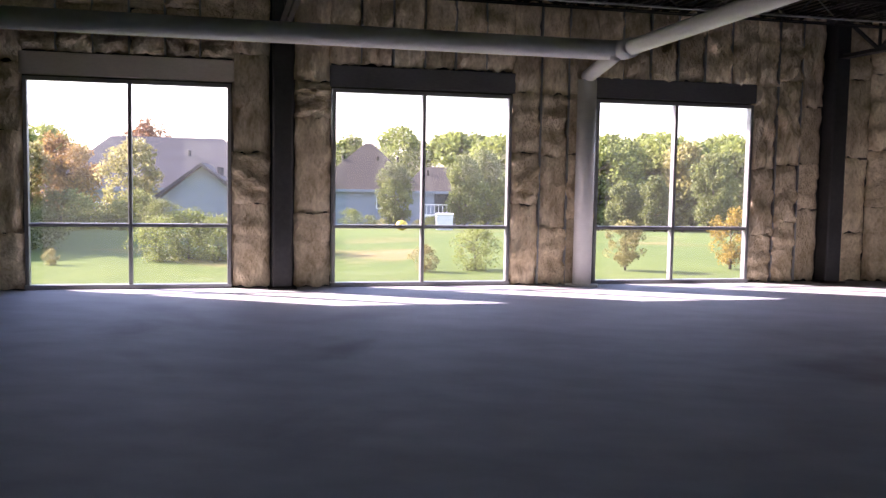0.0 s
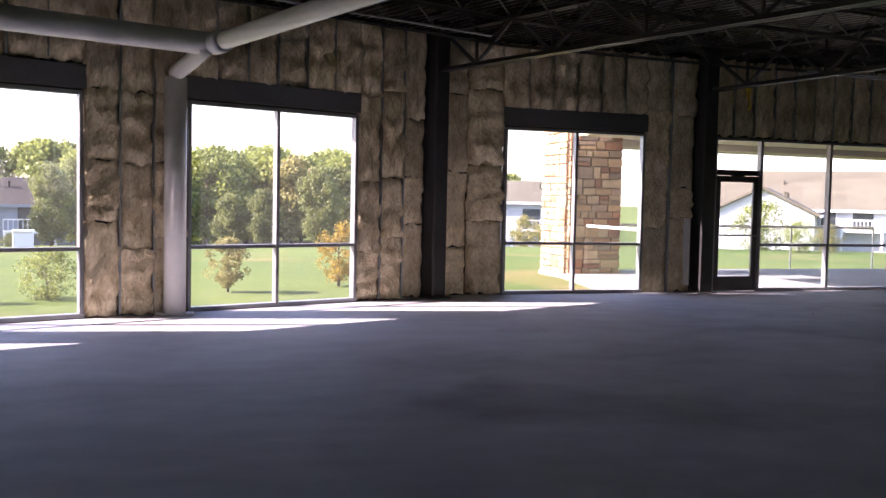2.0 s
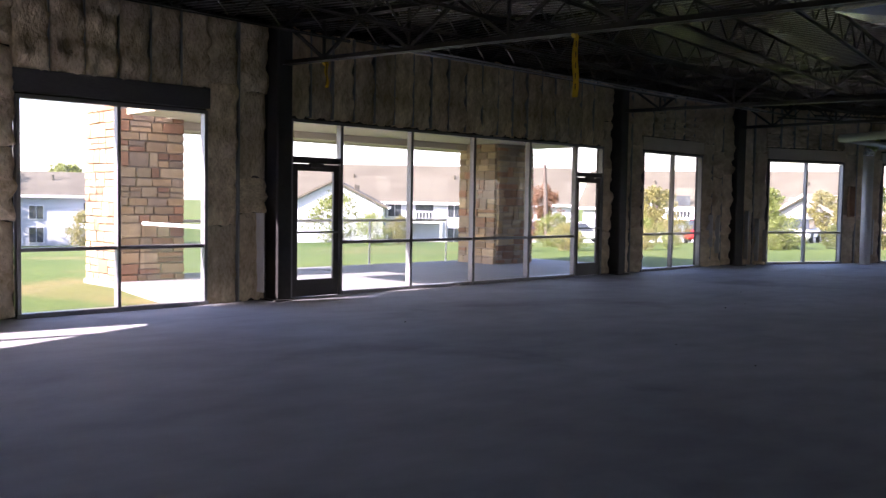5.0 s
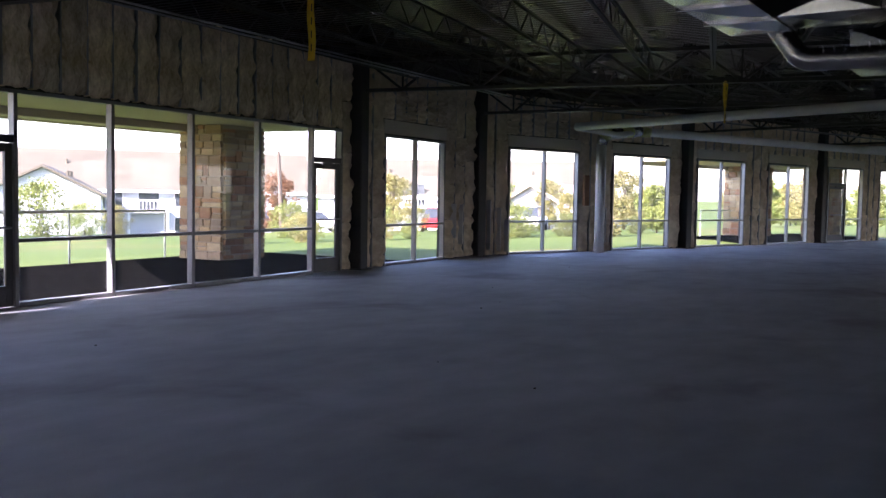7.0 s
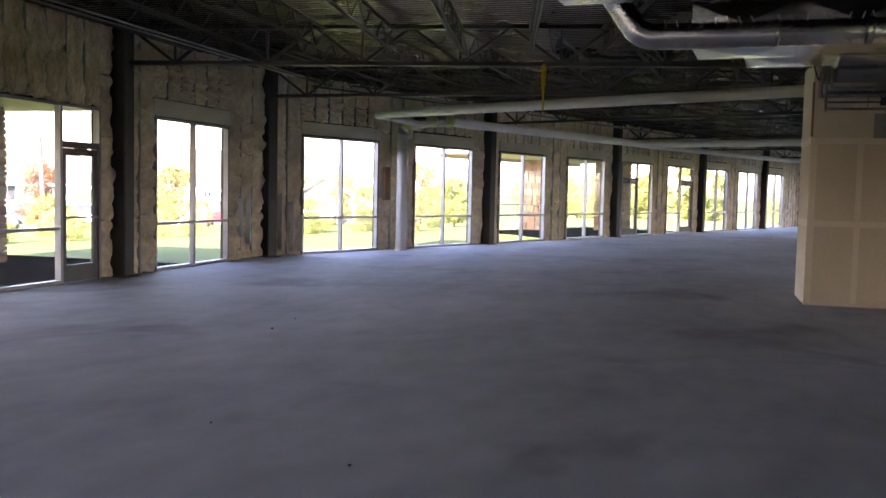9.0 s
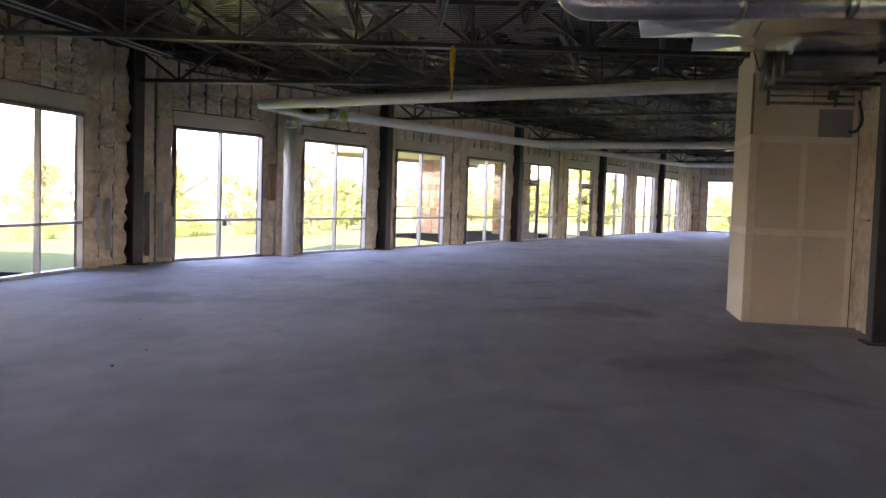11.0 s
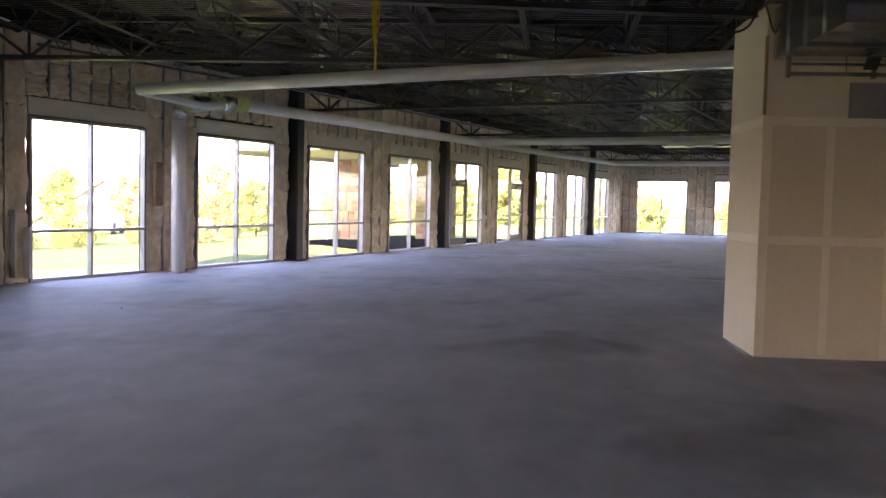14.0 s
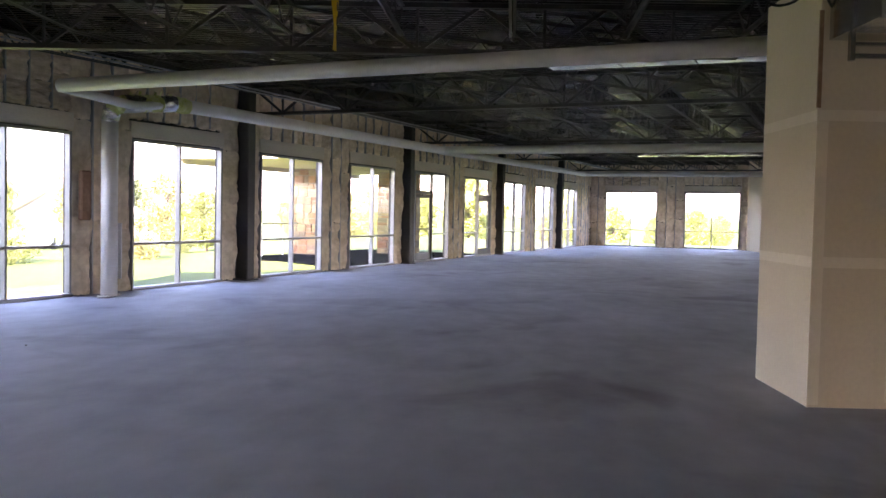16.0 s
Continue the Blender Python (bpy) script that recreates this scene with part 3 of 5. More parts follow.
for k, (s0, s1) in SPANS.items():
    opens = sorted([(c - W / 2, c + W / 2) for kk, c in WIN.values() if kk == k] + ([STORE] if k == "c" else []))
    cols = [s for kk, s in COLUMNS if kk == k]
    edge = s0
    for a, b in opens + [(s1, None)]:
        cuts = [edge + (0.015 if edge != s0 else -0.02)] + [x for c in sorted(cols) if edge < c < a for x in (c - 0.16, c + 0.16)] + [a - 0.015 if b else a + 0.02]
        if k != "f" or b:
            for p, q in zip(cuts[::2], cuts[1::2]):
                if q - p > 0.12:
                    fill(k, p, q, 0.01, TOP - 0.05, 4 if k in "ac" else 3)
        else:
            fill(k, cuts[0], cuts[-1], 0.01, TOP - 0.05, 3)
        if b is None:
            break
        fill(k, a - 0.05, b + 0.05, 3.14 + rb.uniform(-0.05, 0.05) if (a, b) != STORE else 2.84, TOP - 0.05, 2 if rb.random() < 0.3 else 1)
        edge = b


# ---- rain pipes ----
def make_pipe(points, r, label, joints=(), group="rain pipes"):
    g = thing("rain_pipe", Matrix.Translation(points[0]), label, "pipe", group)
    pts = [Vector(p) - Vector(points[0]) for p in points]
    part("run", sweep(pts, r, 18), PVC, g, "", True)
    for a, b in joints:
        d = (Vector(b) - Vector(a))
        part("collar", tube(bmesh.new(), Vector(a) - Vector(points[0]), Vector(b) - Vector(points[0]), r * 1.08, seg=18), PVC, g, "", True)
    return g


P1, P2 = Vector((0.267, 13.05, 0)), Vector((27.247, 15.038, 0))
for p, hgt in ((P1, 3.05), (P2, 3.02)):
    g = thing("rain_leader", Matrix.Translation(p), "white round rain leader standing on the slab", "pipe", "rain pipes")
    part("run", tube(bmesh.new(), (0, 0, 0.03), (0, 0, hgt), 0.14, seg=20), PVC, g, "", True)
    part("collar", tube(bmesh.new(), (0, 0, hgt), (0, 0, hgt + 0.1), 0.09, seg=16), GALV, g, "bare metal coupling", True)
    part("foot", B(-0.24, 0.24, -0.1, 0.1, 0.0, 0.03, 0.006), PVC, g)

na, ne = Vector((0.4117, -0.9113, 0)), Vector((-0.308, -0.9514, 0))
da, de = Vector((0.9113, 0.4117, 0)), Vector((0.9514, -0.308, 0))
E1 = Vector((0.73, 11.76, 3.29))
make_pipe([E1 - da * 9.0, E1, E1 + na * 0.35], 0.13, "white jacketed rain pipe along the window wall")
make_pipe([E1 + na * 0.2, E1 + na * 13 + Vector((0.1, 0, 0.2))], 0.1, "white jacketed rain pipe slung under the joists")
make_pipe([E1 - da * 0.1 + na * 0.1 - Vector((0, 0, 0.05)), (P1 + E1) / 2 + Vector((0, 0, 1.55)), P1 + Vector((0, 0, 3.1))], 0.1, "short white pipe bend into the leader")
E2 = Vector((25.6, 15.03, 3.38))
make_pipe([E2, E2 + ne * 13 + Vector((0, 0, 0.07))], 0.105, "white jacketed rain pipe slung under the joists")
ALONG0 = at("e", 22.35, -0.9, 3.40)
J2 = P2 + Vector((0, 0, 3.25))
make_pipe([E2 + Vector((0.02, 0.02, -0.02)), J2 + ne * 0.5 + de * 0.1, ALONG0], 0.075, "short white pipe bend into the leader")
ALONG1 = at("e", 34.3, -0.9, 3.42)
make_pipe([J2 + ne * 0.3, ALONG0, ALONG1, ALONG1 + ne * 14], 0.12, "white jacketed rain pipe along the window wall")
make_pipe([at("e", 34.4, -0.75, 3.42), at("e", 51.3, -0.75, 3.5), at("e", 51.3, -16, 3.5)], 0.11, "white jacketed rain pipe along the window wall")
tape = thing("joint_tape", Matrix.Translation(J2), "crumpled silver and yellow-green tape wrapped round the pipe joint", "tape")


def crumpled(points, r, seed):
    """A tape wrap round a pipe along points, dented and wrinkled all over."""
    fine = []
    for a, b in zip(points, points[1:]):
        n = max(2, int((b - a).length / 0.035))
        fine += [a.lerp(b, i / n) for i in range(n)]
    bm = sweep(fine + [points[-1]], r, 18, 0.012)
    rnd = random.Random(seed)
    for v in bm.verts:
        v.co += Vector((rnd.uniform(-1, 1), rnd.uniform(-1, 1), rnd.uniform(-1, 1))) * 0.013 + Vector((0, 0, 0.018 * noise.noise(v.co * 9)))
    return bm


W0, W1, W2, W3 = Vector((0, 0, -0.24)), Vector((0, 0, -0.02)) + ne * 0.06, ne * 0.3 + Vector((0, 0, 0.05)), ALONG0 - J2
WRAP = [W0, W1, W2, W2.lerp(W3, 0.35), W2.lerp(W3, 0.7), W3, W3 + de * 0.35]
for q, (r_, m_, l_) in enumerate(((0.15, FOIL, "silver foil tape"), (0.142, TAPE_GREEN, "yellow-green tape"), (0.14, FOIL, "silver foil tape"), (0.143, TAPE_GREEN, "yellow-green tape"), (0.14, FOIL, "silver foil tape"), (0.135, TAPE_GREEN, "yellow-green tape"))):
    part("wrap", crumpled([WRAP[q], WRAP[q + 1]], r_, q), m_, tape, l_)
for i in range(9):
    q = W2.lerp(W3, 0.1 + 0.1 * i)
    part("loose_tape_end", bar(bmesh.new(), q + Vector((0, 0, 0.12)), q + Vector((0.05 * math.sin(i * 2.1), -0.04, 0.19 + 0.03 * math.sin(i * 1.3))), 0.05, 0.004), FOIL if i % 2 else TAPE_GREEN, tape)

# ---- drywall shaft and core wall ----
core_m = Matrix.Translation((20.16, 5.46, 0)) @ Matrix.Rotation(radians(4.5), 4, "Z")
shaft = thing("wall_shaft", core_m, "taped bare drywall shaft enclosure", "wall", kind="structure")
part("board", B(0, 1.34, -1.34, 0, 0, 3.62, 0.004), DRYWALL, shaft)
for z in (1.22, 2.44):
    part("joint_band", B(-0.004, 0.0, -1.33, -0.01, z - 0.045, z + 0.045), MUD, shaft, "pale joint compound band")
    part("joint_band", B(0.01, 1.33, 0.0, 0.004, z - 0.045, z + 0.045), MUD, shaft, "pale joint compound band")
part("joint_band", B(-0.004, 0.0, -0.72, -0.64, 0.05, 1.17), MUD, shaft)
part("joint_band", B(-0.004, 0.0, -0.72, -0.64, 1.27, 2.39), MUD, shaft)
part("joint_band", B(-0.004, 0.0, -0.09, -0.004, 0.02, 2.39), MUD, shaft)
part("joint_band", B(-0.004, 0.0, -1.335, -1.26, 0.02, 2.39), MUD, shaft)
part("bare_corner", B(-0.012, 0.008, -0.02, 0.012, 2.5, 3.3), KRAFT, shaft, "rust-brown bare corner above the bead")
part("corner_bead", B(-0.006, 0.006, -0.006, 0.006, 0.0, 2.5), MUD, shaft)
core = solid("wall_core", box(B(-4.6, 0.0, -9.0, -1.46, 0, TOP - 0.02), 0.0, 1.34, -9.0, -1.344, 0, TOP - 0.02), SHEATHING, "core wall with bare insulation and studs", "wall", m=core_m)
for i in range(11):
    for z0, z1 in ((0.01, 1.4), (1.42, 2.8), (2.82, 4.1)):
        shared("insulation_batt", PALE_BATTS[(i * 3 + int(z0)) % 12], core, Matrix.Translation((-0.2 - i * 0.41, -1.46, z0)) @ Matrix.Rotation(math.pi, 4, "Z") @ Matrix.Diagonal((0.4, 0.1, z1 - z0, 1)))
cc = thing("steel_column", core_m @ pose(-1.38, -1.3, 0), "black-painted square steel column beside the core wall", "column", "core columns")
part("shaft", B(-0.12, 0.12, -0.12, 0.1, 0.02, 3.6, 0.01), BLACK_STEEL, cc)
part("base_plate", B(-0.2, 0.2, -0.14, 0.16, 0, 0.02), BLACK_STEEL, cc)

part("wool_edge", B(-0.05, -0.003, -1.455, -1.345, 0.0, 3.6, 0.01), BATT_PALE, core, "pale insulation edge beside the shaft")
# torn facing on the pier beside the rain leader
part("torn_facing", B(20.98, 21.2, -0.12, -0.02, 1.3, 2.15, 0.02), KRAFT, walls["e"], "rust-brown torn facing patch")
# pale strips on the piers, painting in slivers of light at the studs
rs = random.Random(8)
for k, s in (("e", 17.5), ("e", 17.85), ("e", 18.12), ("c", 23.4), ("c", 23.75), ("e", 21.9), ("c", 10.1)):
    z = rs.uniform(0.05, 0.5)
    part("stud_light_sliver", B(s - 0.01, s + 0.01, -0.13, 0.1, z, z + rs.uniform(0.7, 1.3)), PVC, walls[k], "pale strip standing in for light along a stud")


# ---- ground ----
def out_dist(x, y):
    """Metres outside the nearest window wall."""
    best = -1e9
    for k, (a, o) in LINES.items():
        r = radians(a)
        best = max(best, -math.sin(r) * x + math.cos(r) * y - o)
    return best


def ground_z(x, y):
    d = max(0.0, out_dist(x, y) - 4.0)
    f = min(1.0, d / 85)
    f = f * f * (3 - 2 * f)
    return -0.14 - 3.3 * f + 0.12 * noise.noise(Vector((x * 0.05, y * 0.05, 0))) * min(1, d / 15)


def make_ground():
    bm = bmesh.new()
    xs = [-1500, -700, -350] + [-200 + 8 * i for i in range(61)] + [400, 700, 1500]
    ys = [-1500, -500, -150, -60, -20] + [4 * i for i in range(41)] + [200, 300, 500, 900, 1500]
    g = [[bm.verts.new((x, y, ground_z(x, y) - 0.25 * (out_dist(x, y) < 1.5))) for x in xs] for y in ys]
    for j in range(len(ys) - 1):
        for i in range(len(xs) - 1):
            bm.faces.new((g[j][i], g[j][i + 1], g[j + 1][i + 1], g[j + 1][i]))
    return bm


solid("ground", make_ground(), GRASS, "mown green lawn sloping gently away", "lawn", smooth=True)


# ---- ducts over the core ----
def x_panel_duct(bm, x0, x1, y0, y1, z0, z1, crease=0.03):
    """Box duct whose faces are creased corner to corner."""
    c = [Vector((x, y, z)) for z in (z0, z1) for x, y in ((x0, y0), (x1, y0), (x1, y1), (x0, y1))]
    v = [bm.verts.new(p) for p in c]
    mid = Vector(((x0 + x1) / 2, (y0 + y1) / 2, (z0 + z1) / 2))
    for q in ((0, 3, 2, 1), (4, 5, 6, 7), (0, 1, 5, 4), (1, 2, 6, 5), (2, 3, 7, 6), (3, 0, 4, 7)):
        ce = sum((c[i] for i in q), Vector()) / 4
        m = bm.verts.new(ce + (ce - mid).normalized() * crease)
        for a, b in zip(q, q[1:] + q[:1]):
            bm.faces.new((v[a], v[b], m))
    return bm


duct = thing("rectangular_duct", pose(0, 0, 0), "galvanised rectangular duct of cross-broken sections under the deck", "duct")
for x0, x1, y0, y1, z0, z1 in ((11.6, 12.55, 7.4, 8.15, 3.62, 4.0), (12.57, 13.52, 7.4, 8.15, 3.62, 4.0), (13.54, 14.49, 7.4, 8.15, 3.62, 4.0), (14.51, 15.46, 7.4, 8.15, 3.62, 4.0),
                               (14.55, 15.42, 6.3, 7.38, 3.64, 4.0), (14.55, 15.42, 5.2, 6.28, 3.64, 4.0), (14.55, 15.42, 4.1, 5.18, 3.64, 4.0)):
    part("duct_section", x_panel_duct(bmesh.new(), x0, x1, y0, y1, z0, z1), GALV, duct)
for x in (12.56, 13.53, 14.5):
    part("flange", B(x - 0.025, x + 0.025, 7.36, 8.19, 3.59, 4.02), GALV, duct, "bright joint flange")
duct = thing("rectangular_duct", pose(0, 0, 0), "galvanised rectangular duct of cross-broken sections feeding the shaft", "duct")
for x0, x1, y0, y1, z0, z1 in ((16.1, 17.0, 5.75, 6.85, 3.22, 3.7), (16.1, 17.0, 4.6, 5.73, 3.22, 3.7), (17.02, 18.0, 5.3, 6.33, 3.24, 3.7), (17.02, 18.0, 4.2, 5.28, 3.24, 3.7)):
    part("duct_section", x_panel_duct(bmesh.new(), x0, x1, y0, y1, z0, z1), GALV, duct)
part("flange", B(16.07, 17.03, 5.72, 5.76, 3.19, 3.72), GALV, duct, "bright joint flange")
part("flange", B(16.99, 18.03, 5.27, 5.31, 3.21, 3.72), GALV, duct, "bright joint flange")
plenum = thing("supply_plenum", core_m, "galvanised plenum box hung against the drywall shaft", "duct")
part("plenum_body", x_panel_duct(bmesh.new(), -2.0, -0.03, -1.3, -0.06, 3.05, 3.56, 0.006), GALV, plenum)
for x in (-0.5, -1.0, -1.5):
    part("seam", B(x - 0.012, x + 0.012, -1.32, -0.04, 3.02, 3.57), GALV, plenum)
part("strap", B(-1.25, -1.12, -1.34, -0.04, 3.0, 3.012, 0.003), BLACK_STEEL, plenum, "black hanger strap")
sling = thing("duct_sling", core_m, "black flexible sling drooping under the plenum", "strap")
for a, b in (((-2.05, -1.02, 3.3), (-1.95, -1.0, 3.03)), ((-1.95, -1.0, 3.03), (-1.1, -0.92, 3.02)), ((-1.1, -0.92, 3.02), (-0.45, -0.9, 3.03)), ((-0.45, -0.9, 3.03), (-0.3, -0.92, 2.93))):
    part("band", bar(bmesh.new(), a, b, 0.13, 0.012), BLACK_STEEL, sling)
rail = thing("strut_rail", core_m, "galvanised strut rail with brackets below the plenum", "bracket")
part("channel", B(-0.3, -0.26, -1.2, -0.12, 2.86, 2.9, 0.004), GALV, rail)
part("channel", B(-0.3, -0.26, -1.2, -0.12, 2.96, 2.99, 0.004), GALV, rail)
for y in (-1.18, -0.7, -0.14):
    part("rod", tube(bmesh.new(), (-0.28, y, 2.9), (-0.28, y, 3.06), 0.008), GALV, rail)
part("bracket", B(-0.31, -0.25, -0.16, -0.12, 2.84, 3.05, 0.004), GALV, rail)
part("bracket", B(-0.31, -0.25, -0.98, -0.94, 2.84, 3.05, 0.004), GALV, rail)
flex = thing("flexible_duct", pose(0, 0, 0), "foil-wrapped round duct with ragged taped seam", "duct")
part("run", sweep([(15.35, 7.75, 3.82), (15.85, 7.7, 3.8), (15.88, 7.38, 3.32), (15.95, 6.2, 3.32), (16.05, 3.6, 3.32)], 0.14, 20, 0.16), FOIL, flex, "", True)
rr = random.Random(3)
for i in range(26):
    y = 7.1 - i * 0.13
    bm = bmesh.new()
    bar(bm, (15.82, y, 3.42), (15.74 + rr.uniform(-0.03, 0.02), y + rr.uniform(-0.06, 0.06), 3.47 + rr.uniform(-0.01, 0.02)), 0.014, 0.003)
    part("foil_flap", bm, FOIL, flex)
for y in (6.9, 6.0, 5.1, 4.3):
    part("band", tube(bmesh.new(), (15.93, y, 3.32), (15.94, y - 0.04, 3.32), 0.145, seg=20), GALV, flex, "", True)
for off, s0, n, z in ((1.8, 7.2, 5, 3.6), (20.6, 4.6, 5, 3.6)):
    duct = thing("rectangular_duct", Matrix.Translation(E2 + de * off) @ Matrix.Rotation(math.atan2(ne.y, ne.x), 4, "Z"), "bright galvanised duct run across the room", "duct")
    for i in range(n):
        part("duct_section", x_panel_duct(bmesh.new(), s0 + i * 1.0, s0 + i * 1.0 + 0.98, -0.22, 0.22, z - E2.z, z - E2.z + 0.26, 0.006), GALV, duct)
panel = thing("access_panel", core_m, "grey metal access panel on the drywall shaft", "panel")
part("cover", B(-0.012, -0.004, -1.24, -0.86, 2.5, 2.82, 0.003), PANEL_GREY, panel)
part("frame", B(-0.008, -0.001, -1.26, -0.84, 2.48, 2.84), PANEL_GREY, panel)
whip = thing("electrical_cable", core_m, "loose dark cable looping from the girder end", "cable")
part("cable", sweep([(-0.03, 0.03, 3.6), (-0.06, -0.05, 3.3), (-0.05, -0.25, 3.22), (-0.05, -0.42, 3.35), (-0.06, -0.5, 3.55)], 0.012, 8, 0.12), BLACK_STEEL, whip, "", True)
part("cable", sweep([(-0.03, 0.1, 3.6), (-0.05, 0.2, 3.36), (-0.05, 0.42, 3.3), (-0.04, 0.6, 3.5)], 0.012, 8, 0.12), BLACK_STEEL, whip, "", True)
part("conduit", sweep([(-0.05, -1.31, 2.95), (-0.1, -1.36, 2.7), (-0.05, -1.3, 2.55), (-0.04, -1.2, 2.55)], 0.02, 8, 0.1), BLACK_STEEL, whip, "", True)


def make_sheet():
    bm = bmesh.new()
    nx, nz = 24, 20
    g = []
    for j in range(nz + 1):
        row = []
        for i in range(nx + 1):
            u, v = i / nx, j / nz
            y = 0.09 * math.sin(u * 26 + 1.5 * math.sin(v * 4)) + 0.1 * noise.noise(Vector((u * 3, v * 3, 4))) - 0.1 * math.sin(v * 3.1)
            row.append(bm.verts.new((-u * 2.6 + 0.05 * noise.noise(Vector((v * 5, 1, 1))), y, 0.01 + v * 3.2)))
        g.append(row)
    for j in range(nz):
        for i in range(nx):
            bm.faces.new((g[j][i], g[j][i + 1], g[j + 1][i + 1], g[j + 1][i]))
    bmesh.ops.solidify(bm, geom=bm.faces[:], thickness=0.004)
    return bm


sheet = solid("plastic_sheet", make_sheet(), PLASTIC, "hazy plastic sheeting hung over the core wall", "sheeting", kind="", m=core_m @ pose(-1.58, -1.4, 0), smooth=True)


# ---- caution tape, conduits, floor litter ----
def make_tape(x, y, z0, z1, w=0.075):
    bm = bmesh.new()
    n = 14
    prev = None
    for i in range(n + 1):
        f = i / n
        a = 0.6 * math.sin(f * 4 + x) + 0.9
        c = Vector((x + 0.015 * math.sin(f * 7), y, z0 + (z1 - z0) * f))
        d = Vector((math.sin(a), -math.cos(a), 0)) * w / 2
        cur = [bm.verts.new(c - d), bm.verts.new(c + d)]
        if prev:
            bm.faces.new((prev[0], prev[1], cur[1], cur[0]))
        prev = cur
    bmesh.ops.solidify(bm, geom=bm.faces[:], thickness=0.001)
    t = thing("caution_tape", pose(0, 0, 0), "yellow caution tape tied to a girder and hanging loose", "tape", "hanging tapes")
    part("strip", bm, YELLOW, t)
    part("knot", tube(bmesh.new(), (x - 0.05, y, z1 - 0.02), (x + 0.05, y, z1 + 0.06), 0.035, 0.02), YELLOW, t)
    for i in range(5):
        z = z0 + (z1 - z0) * (0.12 + 0.17 * i)
        part("lettering", B(x - 0.026, x - 0.018, y - 0.026, y - 0.018, z, z + 0.07), BLACK_STEEL, t, "black printed marks")


make_tape(19.67, 9.43, 2.87, 3.56)
make_tape(10.42, 10.7, 2.82, 3.56)
make_tape(9.55, 14.8, 3.2, 3.56, 0.05)

for k, s0, s1, off, z in (("e", 18.0, 54.0, -1.6, 3.78), ("e", 18.0, 54.0, -1.85, 3.78), ("c", 11.0, 22.5, -1.7, 3.75), ("c", 11.0, 22.5, -1.9, 3.75), ("a", -6.0, 9.0, -2.4, 3.72)):
    c = thing("electrical_conduit", WP[k], "thin galvanised conduit clipped under the joists", "conduit", "conduits")
    part("run", tube(bmesh.new(), (s0, off, z), (s1, off, z), 0.014), STUD, c, "", True)
for i in range(7):
    s = 20 + i * 5
    c = thing("sprinkler_head", WP["e"] @ pose(s, -4.6, 3.66), "small upright sprinkler head on its drop pipe", "sprinkler", "sprinklers")
    part("drop", tube(bmesh.new(), (0, 0, 0.0), (0, 0, 0.4), 0.013), GALV, c)
    part("deflector", tube(bmesh.new(), (0, 0, -0.02), (0, 0, 0), 0.03), GALV, c)

rl = random.Random(11)
for i in range(7):
    x, y = rl.uniform(8, 22), rl.uniform(8, 13.5)
    bm = bmesh.new()
    bmesh.ops.create_icosphere(bm, subdivisions=1, radius=rl.uniform(0.008, 0.016), matrix=Matrix.Diagonal((1.4, 1, 0.6, 1)))
    ob = solid("concrete_crumb", bm, SHEATHING, "small dark crumb of debris on the slab", "debris", kind="", m=pose(x, y, 0.012, 0, 0, rl.uniform(0, 360)))
    tagged(ob, group="floor litter")

# ---- patio, canopy, stone pillars, guard rail ----
patio = solid("pavement", B(9.8, 22.6, 0.37, 5.7, -0.25, -0.05, 0.01), PATIO, "pale concrete patio slab outside the storefront", "patio", m=WP["c"])
pat2 = solid("pavement_2", B(34.0, 42.5, 0.37, 6.2, -0.25, -0.05, 0.01), PATIO, "pale concrete patio slab outside the doors", "patio", m=WP["e"])


def unit_stone(material, seed):
    bm = box(bmesh.new(), -0.5, 0.5, -0.5, 0.5, -0.5, 0.5, 0.06)
    r = random.Random(seed)
    for v in bm.verts:
        v.co += Vector((r.uniform(-0.03, 0.03), r.uniform(-0.06, 0.06), r.uniform(-0.03, 0.03)))
    return to_mesh("stone", bm, material)


STONE_MESH = [unit_stone(m, i) for i, m in enumerate(STONES * 2)]


def make_pillar(m, w, d, h, seed):
    p = thing("stone_pillar", m, "square pillar faced with rough tan and rust ashlar stones", "pillar", "stone pillars")
    part("core", B(0, w, 0, d, -0.3, h), MORTAR, p)
    r = random.Random(seed)
    faces = [(Matrix.Identity(4), w), (Matrix.Rotation(-math.pi / 2, 4, "Z") @ Matrix.Translation((-d, 0, 0)), d)]
    for fm, ln in faces:
        z = -0.3
        while z < h - 0.1:
            rh = r.choice((0.16, 0.21, 0.28))
            rh = min(rh, h - z)
            x = 0.0
            while x < ln - 0.02:
                sw = r.uniform(0.17, 0.44)
                if ln - x - sw < 0.2:
                    sw = ln - x
                rows = [(z, rh)] if rh < 0.2 or r.random() < 0.65 else [(z, rh / 2), (z + rh / 2, rh / 2)]
                for zz, hh in rows:
                    shared("stone", r.choice(STONE_MESH), p, fm @ Matrix.Translation((x + sw / 2, -0.01, zz + hh / 2)) @ Matrix.Diagonal((sw - 0.022, 0.1 + r.uniform(0, 0.03), hh - 0.022, 1)))
                x += sw
            z += rh
    return p


make_pillar(pose(8.43, 20.2, 0, 0, 0, 4.5), 1.33, 1.3, 3.25, 1)
make_pillar(pose(18.24, 20.35, 0, 0, 0, 4.5), 1.4, 1.3, 3.05, 2)
make_pillar(WP["e"] @ pose(37.2, 5.0, 0), 1.5, 1.4, 3.0, 3)
make_pillar(WP["e"] @ pose(39.9, 3.0, 0), 1.1, 1.2, 3.0, 4)

